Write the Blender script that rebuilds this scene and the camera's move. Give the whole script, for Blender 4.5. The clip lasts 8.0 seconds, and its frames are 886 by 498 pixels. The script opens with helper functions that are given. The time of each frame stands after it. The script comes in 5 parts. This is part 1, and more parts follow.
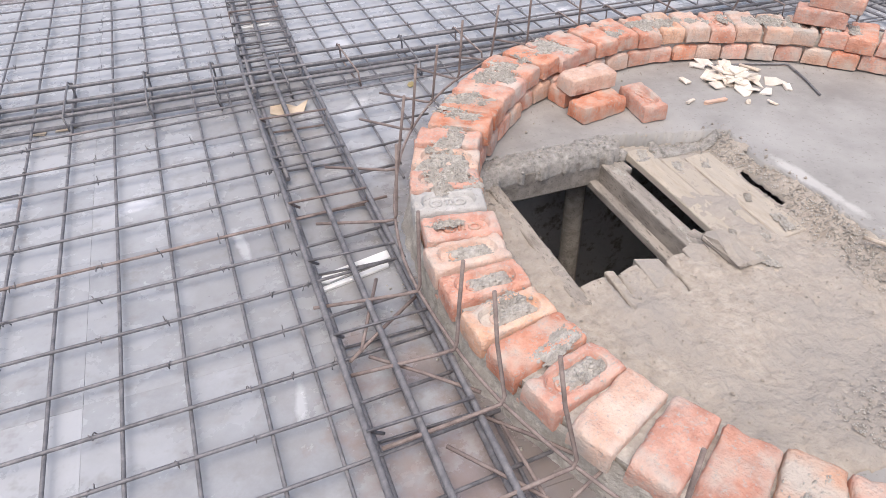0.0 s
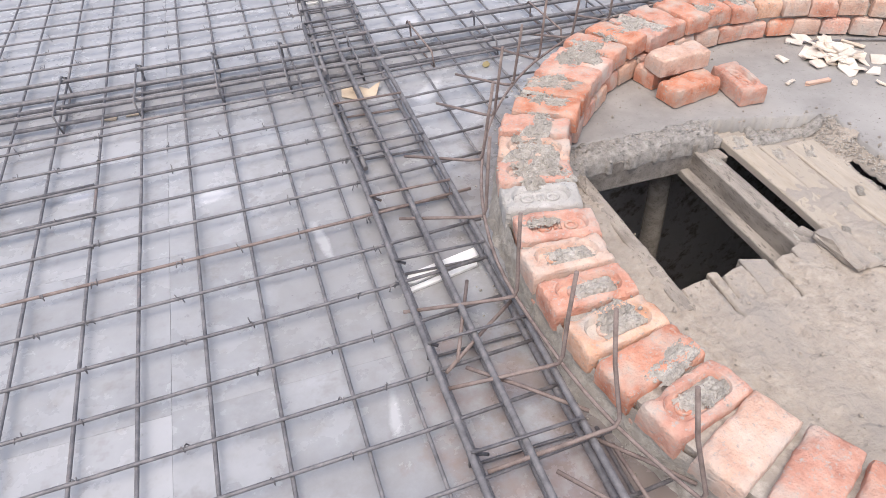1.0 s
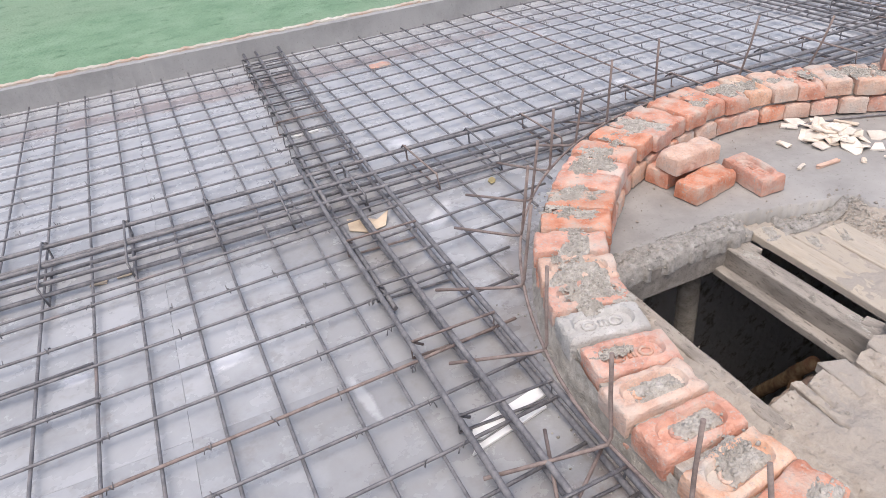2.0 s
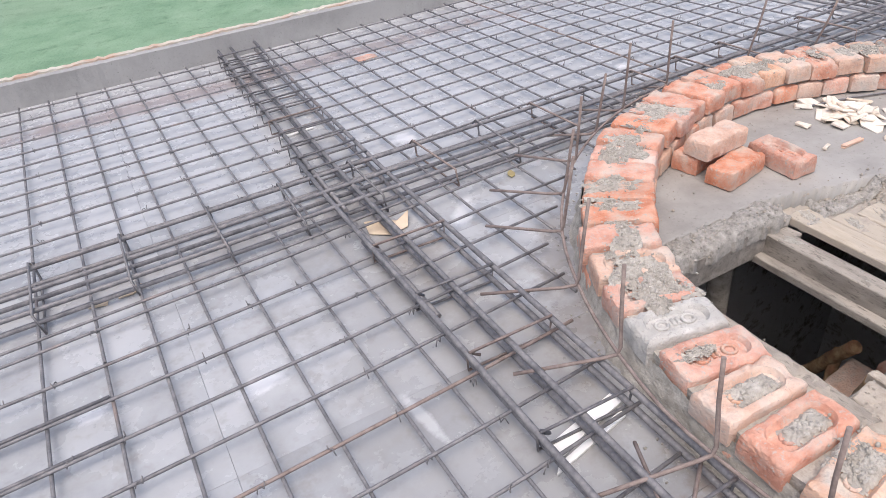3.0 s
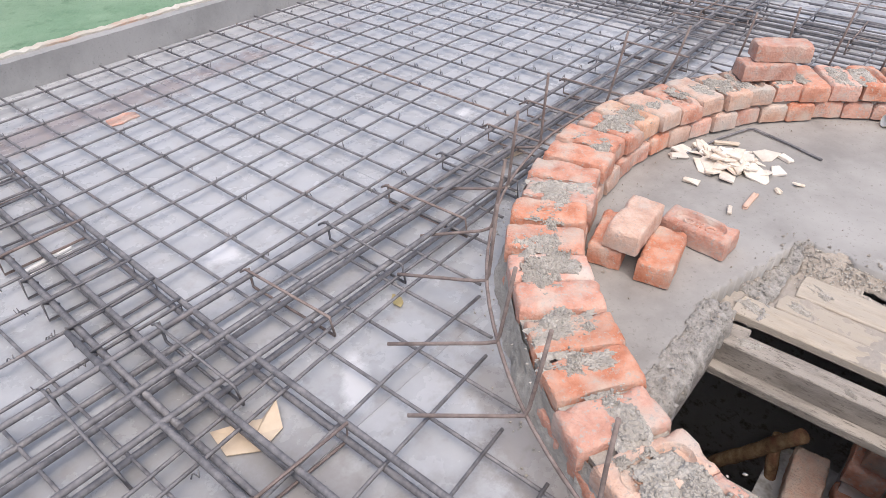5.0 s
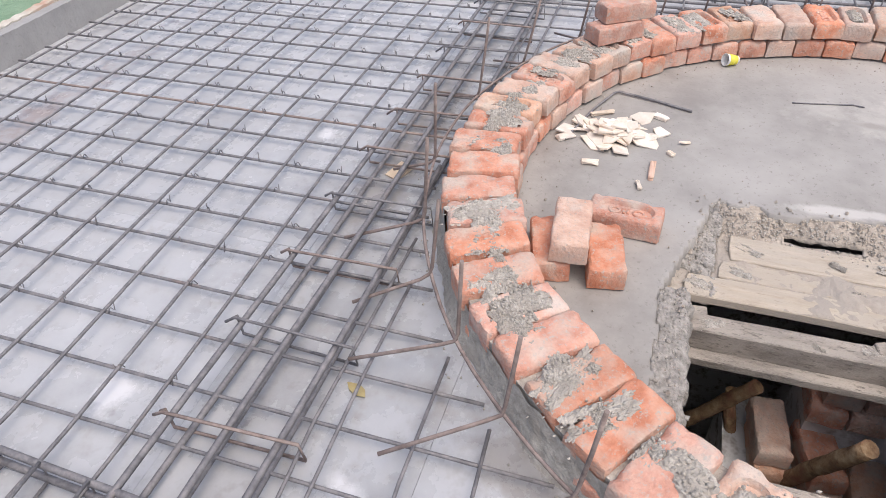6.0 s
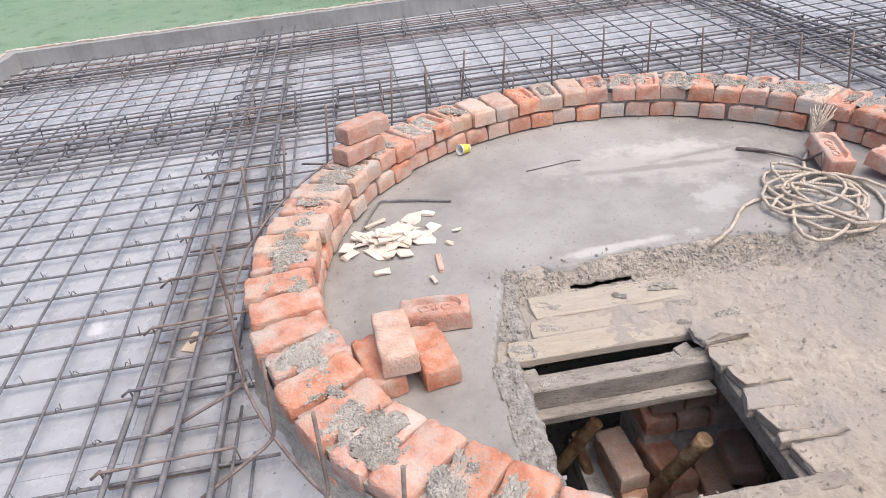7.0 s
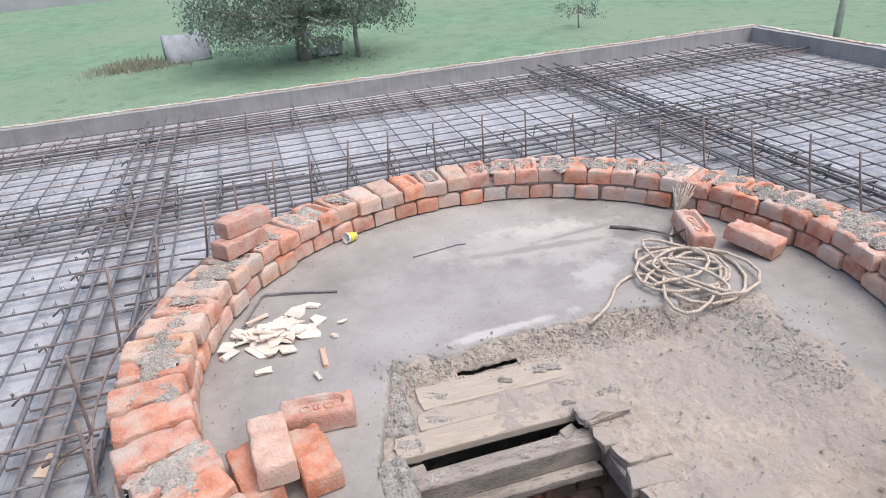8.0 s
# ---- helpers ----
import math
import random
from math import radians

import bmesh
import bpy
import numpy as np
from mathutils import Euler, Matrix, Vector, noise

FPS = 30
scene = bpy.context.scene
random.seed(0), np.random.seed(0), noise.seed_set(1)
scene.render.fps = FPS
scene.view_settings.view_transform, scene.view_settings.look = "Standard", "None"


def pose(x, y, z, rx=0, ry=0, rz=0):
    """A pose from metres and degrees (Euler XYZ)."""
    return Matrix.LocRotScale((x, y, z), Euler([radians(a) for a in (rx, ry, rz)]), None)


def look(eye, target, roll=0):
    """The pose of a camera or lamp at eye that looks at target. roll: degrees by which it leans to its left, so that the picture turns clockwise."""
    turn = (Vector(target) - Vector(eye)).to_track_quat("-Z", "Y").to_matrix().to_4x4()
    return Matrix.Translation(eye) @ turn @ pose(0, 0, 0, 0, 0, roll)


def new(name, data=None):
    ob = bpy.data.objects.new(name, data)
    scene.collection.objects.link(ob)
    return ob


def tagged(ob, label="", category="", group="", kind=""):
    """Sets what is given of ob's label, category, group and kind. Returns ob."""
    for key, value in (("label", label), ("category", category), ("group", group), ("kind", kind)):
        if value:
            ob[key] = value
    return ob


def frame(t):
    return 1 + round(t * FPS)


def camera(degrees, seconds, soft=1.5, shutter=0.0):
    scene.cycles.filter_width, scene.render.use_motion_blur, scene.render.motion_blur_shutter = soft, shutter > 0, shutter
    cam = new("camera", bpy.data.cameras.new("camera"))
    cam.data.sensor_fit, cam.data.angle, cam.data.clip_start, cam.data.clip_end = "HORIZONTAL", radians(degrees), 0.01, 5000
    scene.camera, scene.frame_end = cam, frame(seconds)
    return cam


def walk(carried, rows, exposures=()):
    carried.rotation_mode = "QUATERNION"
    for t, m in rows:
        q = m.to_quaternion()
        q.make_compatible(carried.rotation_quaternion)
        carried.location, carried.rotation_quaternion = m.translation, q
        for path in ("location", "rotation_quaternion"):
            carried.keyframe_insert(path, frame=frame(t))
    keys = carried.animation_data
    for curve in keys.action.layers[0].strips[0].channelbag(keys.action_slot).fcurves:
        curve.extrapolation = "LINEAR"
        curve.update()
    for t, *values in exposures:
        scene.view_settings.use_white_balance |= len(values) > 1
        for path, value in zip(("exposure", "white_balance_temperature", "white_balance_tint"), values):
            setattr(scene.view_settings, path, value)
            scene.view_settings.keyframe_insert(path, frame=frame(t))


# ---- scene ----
EXPOSURE = 0.48
cam = camera(67.1, 8.0, soft=0.6)
PATH = [
    (0, (-0.027, 0.354, 1.288), (0.452, 1.632, 0.177), -0.2),
    (0.5, (-0.092, 0.411, 1.289), (0.330, 1.629, 0.091), 0.5),
    (1, (-0.121, 0.540, 1.282), (0.242, 1.803, 0.111), -2.5),
    (1.5, (-0.150, 0.737, 1.272), (0.280, 2.105, 0.251), -7.2),
    (1.7, (-0.184, 0.775, 1.275), (0.285, 2.159, 0.292), -7.4),
    (2.8, (-0.503, 1.020, 1.252), (0.142, 2.345, 0.290), -3.8),
    (3, (-0.457, 1.076, 1.232), (0.171, 2.385, 0.237), -6.3),
    (3.5, (-0.285, 1.285, 1.272), (0.382, 2.537, 0.231), -17.7),
    (4, (-0.273, 1.486, 1.257), (0.497, 2.673, 0.208), -11.8),
    (4.5, (-0.309, 1.789, 1.250), (0.708, 2.790, 0.218), -5.3),
    (4.7, (-0.270, 1.871, 1.243), (0.794, 2.816, 0.207), -1.1),
    (5.8, (-0.135, 2.437, 1.302), (1.037, 3.091, 0.163), -5.3),
    (6, (-0.080, 2.493, 1.287), (1.184, 2.949, 0.151), -2.6),
    (6.5, (-0.041, 2.624, 1.287), (1.286, 2.487, 0.139), 0.4),
    (7, (-0.068, 2.606, 1.318), (1.419, 2.485, 0.384), -6.7),
    (7.5, (-0.045, 2.549, 1.335), (1.478, 2.252, 0.503), -5.6),
    (8, (-0.049, 2.504, 1.337), (1.481, 2.113, 0.560), -4.9),
]
walk(cam, [(t, look(eye, target, roll)) for t, eye, target, roll in PATH], exposures=[(t, EXPOSURE + e, k, 10.5) for t, e, k in ((0.0, 0.0, 6310), (1.0, 0.02, 6330), (1.5, -0.06, 6320), (2.5, -0.01, 6270), (4.0, 0.05, 6280), (4.5, 0.01, 6290), (6.0, -0.08, 6330), (7.0, 0.03, 6370), (8.0, -0.02, 6200))])

# ---- light ----
world = bpy.data.worlds.new("sky")
scene.world = world
world.use_nodes = True
wn = world.node_tree
sky = wn.nodes.new("ShaderNodeTexSky")
sky.sky_type, sky.sun_disc = "NISHITA", False
sky.sun_elevation, sky.sun_rotation = radians(68), radians(215)
sky.air_density, sky.dust_density, sky.ozone_density = 1.0, 6.0, 1.0
wn.links.new(sky.outputs["Color"], wn.nodes["Background"].inputs["Color"])
wn.nodes["Background"].inputs["Strength"].default_value = 0.15
sun_data = bpy.data.lights.new("sun", "SUN")
sun_data.energy, sun_data.angle, sun_data.color = 0.85, radians(70), (1.0, 0.96, 0.91)
sun = new("sun", sun_data)
sun.matrix_world = look((-4.0, -5.7, 17.2), (0, 0, 0))

# ---- materials ----
def material(name, colors, scale=8.0, detail=6.0, rough=0.85, rough_var=0.1, bump=0.3, bump_scale=60.0, bump_dist=0.004,
             metal=0.0, vary=0.0, coords="Object", stretch=(1, 1, 1), large=None, ribs=0.0, spec=0.4, speck=None, stain_tones=()):
    m = bpy.data.materials.new(name)
    m.use_nodes = True
    t = m.node_tree
    L, N = t.links.new, t.nodes.new
    bsdf = t.nodes["Principled BSDF"]
    tc = N("ShaderNodeTexCoord")
    info = N("ShaderNodeObjectInfo")
    mapping = N("ShaderNodeMapping")
    mapping.inputs["Scale"].default_value = stretch
    L(tc.outputs[coords], mapping.inputs["Vector"])
    shift = N("ShaderNodeVectorMath")
    shift.operation = "SCALE"
    shift.inputs[0].default_value = (17.0, 31.0, 23.0)
    L(info.outputs["Random"], shift.inputs["Scale"])
    add = N("ShaderNodeVectorMath")
    L(mapping.outputs["Vector"], add.inputs[0])
    L(shift.outputs["Vector"], add.inputs[1])
    vec = add.outputs["Vector"]
    n1 = N("ShaderNodeTexNoise")
    n1.inputs["Scale"].default_value, n1.inputs["Detail"].default_value, n1.inputs["Roughness"].default_value = scale, detail, 0.65
    L(vec, n1.inputs["Vector"])
    ramp = N("ShaderNodeValToRGB")
    els = ramp.color_ramp.elements
    lo, hi = 0.32, 0.68
    els[0].position, els[0].color = lo, (*colors[0], 1)
    els[1].position, els[1].color = hi, (*colors[-1], 1)
    for k, c in enumerate(colors[1:-1]):
        e = els.new(lo + (hi - lo) * (k + 1) / (len(colors) - 1))
        e.color = (*c, 1)
    L(n1.outputs["Fac"], ramp.inputs["Fac"])
    col = ramp.outputs["Color"]
    if large:
        lc, ls, l0, l1 = large
        n3 = N("ShaderNodeTexNoise")
        n3.inputs["Scale"].default_value, n3.inputs["Detail"].default_value = ls, 5
        L(vec, n3.inputs["Vector"])
        r3 = N("ShaderNodeMapRange")
        r3.inputs["From Min"].default_value, r3.inputs["From Max"].default_value = l0, l1
        L(n3.outputs["Fac"], r3.inputs["Value"])
        mx = N("ShaderNodeMix")
        mx.data_type = "RGBA"
        L(r3.outputs["Result"], mx.inputs["Factor"])
        L(col, mx.inputs["A"])
        mx.inputs["B"].default_value = (*lc, 1)
        col = mx.outputs["Result"]
    if speck:
        sc, ss, s0, s1 = speck
        n4 = N("ShaderNodeTexNoise")
        n4.inputs["Scale"].default_value, n4.inputs["Detail"].default_value, n4.inputs["Roughness"].default_value = ss, 3, 0.7
        L(vec, n4.inputs["Vector"])
        r4 = N("ShaderNodeMapRange")
        r4.inputs["From Min"].default_value, r4.inputs["From Max"].default_value = s0, s1
        L(n4.outputs["Fac"], r4.inputs["Value"])
        m4 = N("ShaderNodeMix")
        m4.data_type = "RGBA"
        L(r4.outputs["Result"], m4.inputs["Factor"])
        L(col, m4.inputs["A"])
        m4.inputs["B"].default_value = (*sc, 1)
        col = m4.outputs["Result"]
    if stain_tones:
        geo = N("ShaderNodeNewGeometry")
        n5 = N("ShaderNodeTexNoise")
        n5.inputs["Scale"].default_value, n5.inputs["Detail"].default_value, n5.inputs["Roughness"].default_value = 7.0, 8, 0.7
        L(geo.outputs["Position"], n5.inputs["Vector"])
        for cx, cy, rx, ry, turn, sc, amount in stain_tones:
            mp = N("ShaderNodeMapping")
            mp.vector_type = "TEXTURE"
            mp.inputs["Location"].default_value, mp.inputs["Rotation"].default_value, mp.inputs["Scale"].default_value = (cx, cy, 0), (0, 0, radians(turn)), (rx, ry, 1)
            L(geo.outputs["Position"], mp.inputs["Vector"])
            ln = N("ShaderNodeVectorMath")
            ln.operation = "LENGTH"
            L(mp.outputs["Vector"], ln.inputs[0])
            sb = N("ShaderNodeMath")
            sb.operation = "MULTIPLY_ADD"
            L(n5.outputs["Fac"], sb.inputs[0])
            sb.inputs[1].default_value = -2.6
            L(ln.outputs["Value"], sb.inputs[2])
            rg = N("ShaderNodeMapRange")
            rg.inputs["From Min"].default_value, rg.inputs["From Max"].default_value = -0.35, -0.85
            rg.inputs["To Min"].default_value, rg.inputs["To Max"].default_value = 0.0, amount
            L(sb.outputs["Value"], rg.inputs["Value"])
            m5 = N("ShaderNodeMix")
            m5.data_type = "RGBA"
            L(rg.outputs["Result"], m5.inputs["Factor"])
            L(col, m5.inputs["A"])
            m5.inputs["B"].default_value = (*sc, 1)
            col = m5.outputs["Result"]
    if vary:
        hsv = N("ShaderNodeHueSaturation")
        v = N("ShaderNodeMapRange")
        v.inputs["To Min"].default_value, v.inputs["To Max"].default_value = 1 - vary, 1 + vary
        L(info.outputs["Random"], v.inputs["Value"])
        L(v.outputs["Result"], hsv.inputs["Value"])
        w = N("ShaderNodeMath")
        w.operation = "MULTIPLY"
        w.inputs[1].default_value = 7.31
        L(info.outputs["Random"], w.inputs[0])
        fr = N("ShaderNodeMath")
        fr.operation = "FRACT"
        L(w.outputs["Value"], fr.inputs[0])
        s = N("ShaderNodeMapRange")
        s.inputs["To Min"].default_value, s.inputs["To Max"].default_value = 1 - 1.6 * vary, 1 + 0.7 * vary
        L(fr.outputs["Value"], s.inputs["Value"])
        L(s.outputs["Result"], hsv.inputs["Saturation"])
        L(col, hsv.inputs["Color"])
        col = hsv.outputs["Color"]
    L(col, bsdf.inputs["Base Color"])
    rr = N("ShaderNodeMapRange")
    rr.inputs["To Min"].default_value, rr.inputs["To Max"].default_value = max(0.05, rough - rough_var), min(1, rough + rough_var)
    L(n1.outputs["Fac"], rr.inputs["Value"])
    L(rr.outputs["Result"], bsdf.inputs["Roughness"])
    bsdf.inputs["Metallic"].default_value = metal
    bsdf.inputs["Specular IOR Level"].default_value = spec
    n2 = N("ShaderNodeTexNoise")
    n2.inputs["Scale"].default_value, n2.inputs["Detail"].default_value = bump_scale, 5
    L(vec, n2.inputs["Vector"])
    height = n2.outputs["Fac"]
    if ribs:
        wv = N("ShaderNodeTexWave")
        wv.inputs["Scale"].default_value, wv.inputs["Distortion"].default_value = ribs, 0.3
        L(tc.outputs["UV"], wv.inputs["Vector"])
        mh = N("ShaderNodeMath")
        L(n2.outputs["Fac"], mh.inputs[0])
        L(wv.outputs["Fac"], mh.inputs[1])
        height = mh.outputs["Value"]
    b = N("ShaderNodeBump")
    b.inputs["Strength"].default_value, b.inputs["Distance"].default_value = bump, bump_dist
    L(height, b.inputs["Height"])
    L(b.outputs["Normal"], bsdf.inputs["Normal"])
    return m


M_BRICK = material("fired_brick", [(0.44, 0.172, 0.105), (0.58, 0.268, 0.178), (0.665, 0.375, 0.272)], 16, 9, 0.9, 0.06, 0.9, 110, 0.006, vary=0.12,
                   large=((0.56, 0.445, 0.37), 11.0, 0.47, 0.70), speck=((0.46, 0.40, 0.35), 80, 0.54, 0.70))
M_BRICK_PALE = material("pale_dusty_brick", [(0.49, 0.27, 0.185), (0.60, 0.38, 0.275), (0.67, 0.49, 0.39)], 16, 9, 0.92, 0.06, 0.9, 110, 0.006, vary=0.12,
                        large=((0.52, 0.455, 0.395), 9.0, 0.47, 0.68), speck=((0.40, 0.355, 0.315), 95, 0.56, 0.72))
M_BRICK_GREY = material("cement_coated_brick", [(0.40, 0.385, 0.36), (0.52, 0.50, 0.475), (0.60, 0.58, 0.555)], 16, 9, 0.92, 0.06, 0.9, 110, 0.006,
                        large=((0.42, 0.40, 0.375), 12.0, 0.45, 0.66), speck=((0.33, 0.31, 0.285), 95, 0.57, 0.72))
M_MORTAR = material("cement_mortar", [(0.30, 0.276, 0.242), (0.43, 0.40, 0.356), (0.54, 0.505, 0.457)], 40, 8, 0.95, 0.04, 0.9, 150, 0.005, large=((0.36, 0.33, 0.29), 14.0, 0.45, 0.65))
M_BERM = material("rough_cement_edge", [(0.20, 0.19, 0.17), (0.32, 0.30, 0.275), (0.42, 0.395, 0.365)], 40, 8, 0.95, 0.04, 0.9, 140, 0.006)
M_SLAB = material("smooth_concrete", [(0.245, 0.231, 0.215), (0.305, 0.290, 0.271), (0.355, 0.339, 0.318)], 5.0, 10, 0.62, 0.16, 0.24, 70, 0.003,
                  large=((0.41, 0.394, 0.374), 2.0, 0.50, 0.78), speck=((0.21, 0.195, 0.178), 60, 0.60, 0.74),
                  stain_tones=((2.60, 1.30, 0.26, 0.66, -10, (0.45, 0.427, 0.395), 0.7), (2.55, 1.36, 0.035, 0.50, -6, (0.235, 0.22, 0.20), 0.6), (2.63, 1.12, 0.03, 0.30, 5, (0.22, 0.205, 0.19), 0.6), (2.73, 1.29, 0.10, 0.34, -8, (0.52, 0.49, 0.455), 0.75), (2.95, 1.05, 0.08, 0.2, 10, (0.24, 0.225, 0.21), 0.7), (2.52, 0.93, 0.10, 0.12, 0, (0.17, 0.155, 0.145), 0.7),
                          (1.97, 1.75, 0.035, 0.35, 4, (0.55, 0.53, 0.505), 0.7), (2.2, 1.25, 0.10, 0.16, 30, (0.50, 0.485, 0.465), 0.6), (1.75, 2.62, 0.25, 0.10, 10, (0.25, 0.235, 0.22), 0.5)))
M_SAND = material("sandy_mortar_crust", [(0.315, 0.270, 0.222), (0.392, 0.342, 0.287), (0.455, 0.403, 0.346)], 26, 11, 0.95, 0.04, 0.75, 48, 0.014,
                  large=((0.345, 0.31, 0.272), 2.4, 0.45, 0.62), speck=((0.30, 0.264, 0.224), 85, 0.62, 0.74))
# the mud brown also carries the shadow at the ring foot
MUD_SHADE, RUSTY, WHITE = (0.205, 0.18, 0.16), (0.27, 0.19, 0.165), (0.62, 0.62, 0.635)
DUST_SHEEN = (0.52, 0.523, 0.535)   # dried cement film on the plates, with the missing sky sheen painted in
# the mud tone darkens the ring foot and strips along the beam cages
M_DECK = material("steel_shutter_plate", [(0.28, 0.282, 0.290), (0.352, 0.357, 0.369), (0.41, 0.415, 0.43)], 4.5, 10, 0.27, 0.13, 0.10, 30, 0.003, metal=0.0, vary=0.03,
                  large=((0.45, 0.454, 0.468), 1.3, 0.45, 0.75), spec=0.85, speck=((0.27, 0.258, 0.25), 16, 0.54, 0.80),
                  stain_tones=((4.9, 1.2, 2.6, 6.0, 0, DUST_SHEEN, 0.7), (0.6, 4.6, 7.0, 1.5, 0, DUST_SHEEN, 0.36), (0.15, 2.0, 0.55, 1.5, 5, (0.27, 0.262, 0.256), 0.5), (0.450, 0.738, 0.34, 1.0, 12, RUSTY, 0.65), (0.534, 1.105, 0.22, 0.9, 2, MUD_SHADE, 0.6), (0.167, 0.528, 0.22, 0.5, 20, MUD_SHADE, 0.6), (0.664, 2.497, 0.13, 0.6, -32, MUD_SHADE, 0.6), (0.223, 4.983, 2.6, 0.16, 0, RUSTY, 0.55),
                          (2.006, 3.336, 0.8, 0.12, 0, MUD_SHADE, 0.5), (0.653, 3.666, 0.10, 0.06, 25, WHITE, 0.9), (1.975, 3.703, 0.06, 0.045, 20, WHITE, 0.9), (0.538, 2.937, 0.14, 0.04, 50, WHITE, 0.7),
                          (-0.353, 2.506, 0.085, 0.045, 10, WHITE, 0.95), (-0.793, 2.656, 0.06, 0.035, 0, WHITE, 0.9), (-0.043, 2.154, 0.02, 0.12, 8, WHITE, 0.5), (0.010, 1.472, 0.018, 0.09, -10, WHITE, 0.5), (0.244, 2.392, 0.16, 1.2, 0, MUD_SHADE, 0.18), (0.223, 3.252, 1.5, 0.13, 0, MUD_SHADE, 0.18), (0.296, 2.706, 0.12, 0.3, 30, MUD_SHADE, 0.3)))
M_KERB = material("kerb_plaster", [(0.262, 0.258, 0.252), (0.318, 0.313, 0.306), (0.36, 0.355, 0.347)], 5, 9, 0.9, 0.06, 0.5, 60, 0.005,
                  large=((0.36, 0.352, 0.345), 1.3, 0.5, 0.7), speck=((0.235, 0.23, 0.222), 70, 0.60, 0.76))
M_COPING = material("kerb_brick_lip", [(0.46, 0.27, 0.19), (0.50, 0.455, 0.39), (0.60, 0.575, 0.52)], 5, 7, 0.92, 0.05, 0.6, 60, 0.006)
M_REBAR = material("rebar_steel", [(0.125, 0.121, 0.126), (0.19, 0.183, 0.19), (0.27, 0.256, 0.256)], 30, 6, 0.58, 0.15, 0.45, 240, 0.0011, metal=0.2, ribs=30.0,
                   large=((0.26, 0.195, 0.17), 4.0, 0.64, 0.80), coords="Object")
M_RUST = material("rusty_rebar", [(0.17, 0.130, 0.116), (0.245, 0.193, 0.173), (0.32, 0.262, 0.236)], 30, 6, 0.78, 0.1, 0.4, 240, 0.0009, metal=0.1, ribs=30.0)
M_PLANK = material("weathered_plank", [(0.35, 0.295, 0.232), (0.425, 0.365, 0.292), (0.495, 0.432, 0.352)], 7, 10, 0.92, 0.06, 0.6, 60, 0.005, vary=0.08, stretch=(6, 1.2, 6),
                   large=((0.41, 0.36, 0.30), 4.5, 0.40, 0.60), speck=((0.29, 0.25, 0.205), 24, 0.60, 0.74))
M_TIMBER = material("grey_old_timber", [(0.20, 0.176, 0.150), (0.265, 0.236, 0.206), (0.325, 0.294, 0.26)], 7, 10, 0.94, 0.05, 0.8, 60, 0.006, vary=0.08, stretch=(5, 1.3, 5),
                    large=((0.37, 0.33, 0.285), 5.0, 0.44, 0.62), speck=((0.16, 0.14, 0.12), 24, 0.55, 0.70))
M_BAMBOO = material("rough_pole_bark", [(0.13, 0.07, 0.04), (0.31, 0.20, 0.11), (0.46, 0.34, 0.21)], 26, 8, 0.85, 0.1, 0.9, 60, 0.006, large=((0.20, 0.09, 0.055), 9.0, 0.52, 0.68))
M_TILE = material("glazed_white_tile", [(0.74, 0.73, 0.71), (0.80, 0.79, 0.77), (0.82, 0.81, 0.80)], 8, 4, 0.35, 0.1, 0.05, 40, 0.001)
M_CHIP = material("broken_chip", [(0.57, 0.47, 0.37), (0.70, 0.615, 0.52), (0.79, 0.73, 0.65)], 12, 6, 0.85, 0.1, 0.4, 80, 0.003, vary=0.16)
M_CHIP_RED = material("terracotta_chip", [(0.55, 0.33, 0.24), (0.62, 0.42, 0.32), (0.66, 0.47, 0.38)], 12, 5, 0.85, 0.08, 0.3, 80, 0.002)
M_CARD = material("torn_brown_card", [(0.50, 0.39, 0.28), (0.58, 0.47, 0.35), (0.64, 0.54, 0.42)], 9, 5, 0.85, 0.08, 0.2, 60, 0.002)
M_ROPE = material("jute_rope", [(0.46, 0.375, 0.29), (0.60, 0.51, 0.415), (0.70, 0.61, 0.515)], 40, 5, 0.95, 0.04, 0.7, 60, 0.003, ribs=55.0)
M_CLOTH = material("dark_wet_strap", [(0.10, 0.08, 0.075), (0.16, 0.13, 0.12), (0.22, 0.18, 0.165)], 20, 5, 0.8, 0.1, 0.4, 60, 0.003)
M_CUP_W = material("white_paper_cup", [(0.74, 0.74, 0.70), (0.80, 0.80, 0.76)], 10, 3, 0.5, 0.1, 0.05, 40, 0.001)
M_CUP_Y = material("yellow_print", [(0.72, 0.66, 0.06), (0.78, 0.72, 0.10)], 10, 3, 0.5, 0.1, 0.05, 40, 0.001)
M_LEAF_DRY = material("dry_leaf", [(0.34, 0.27, 0.12), (0.42, 0.35, 0.18)], 30, 4, 0.8, 0.1, 0.3, 60, 0.002)
# greens lifted paler and bluer; the field's haze is put into them
M_GRASS = material("short_grass", [(0.145, 0.245, 0.155), (0.19, 0.298, 0.195), (0.23, 0.335, 0.23)], 0.9, 10, 0.95, 0.03, 0.8, 9.0, 0.08,
                   large=((0.225, 0.305, 0.215), 0.12, 0.42, 0.66), spec=0.1, speck=((0.12, 0.20, 0.125), 1.6, 0.56, 0.76),
                   stain_tones=((31.5, 2.6, 5.0, 11.0, 8, (0.225, 0.225, 0.165), 0.75), (33.0, 8.0, 2.6, 4.0, 0, (0.27, 0.26, 0.19), 0.6), (6.5, 15.5, 9.0, 0.9, 6, (0.30, 0.29, 0.235), 0.7)))
M_EARTH = material("dry_grass_earth", [(0.26, 0.29, 0.19), (0.31, 0.33, 0.22), (0.30, 0.36, 0.24)], 2.0, 8, 0.95, 0.03, 0.7, 9.0, 0.05, spec=0.1)
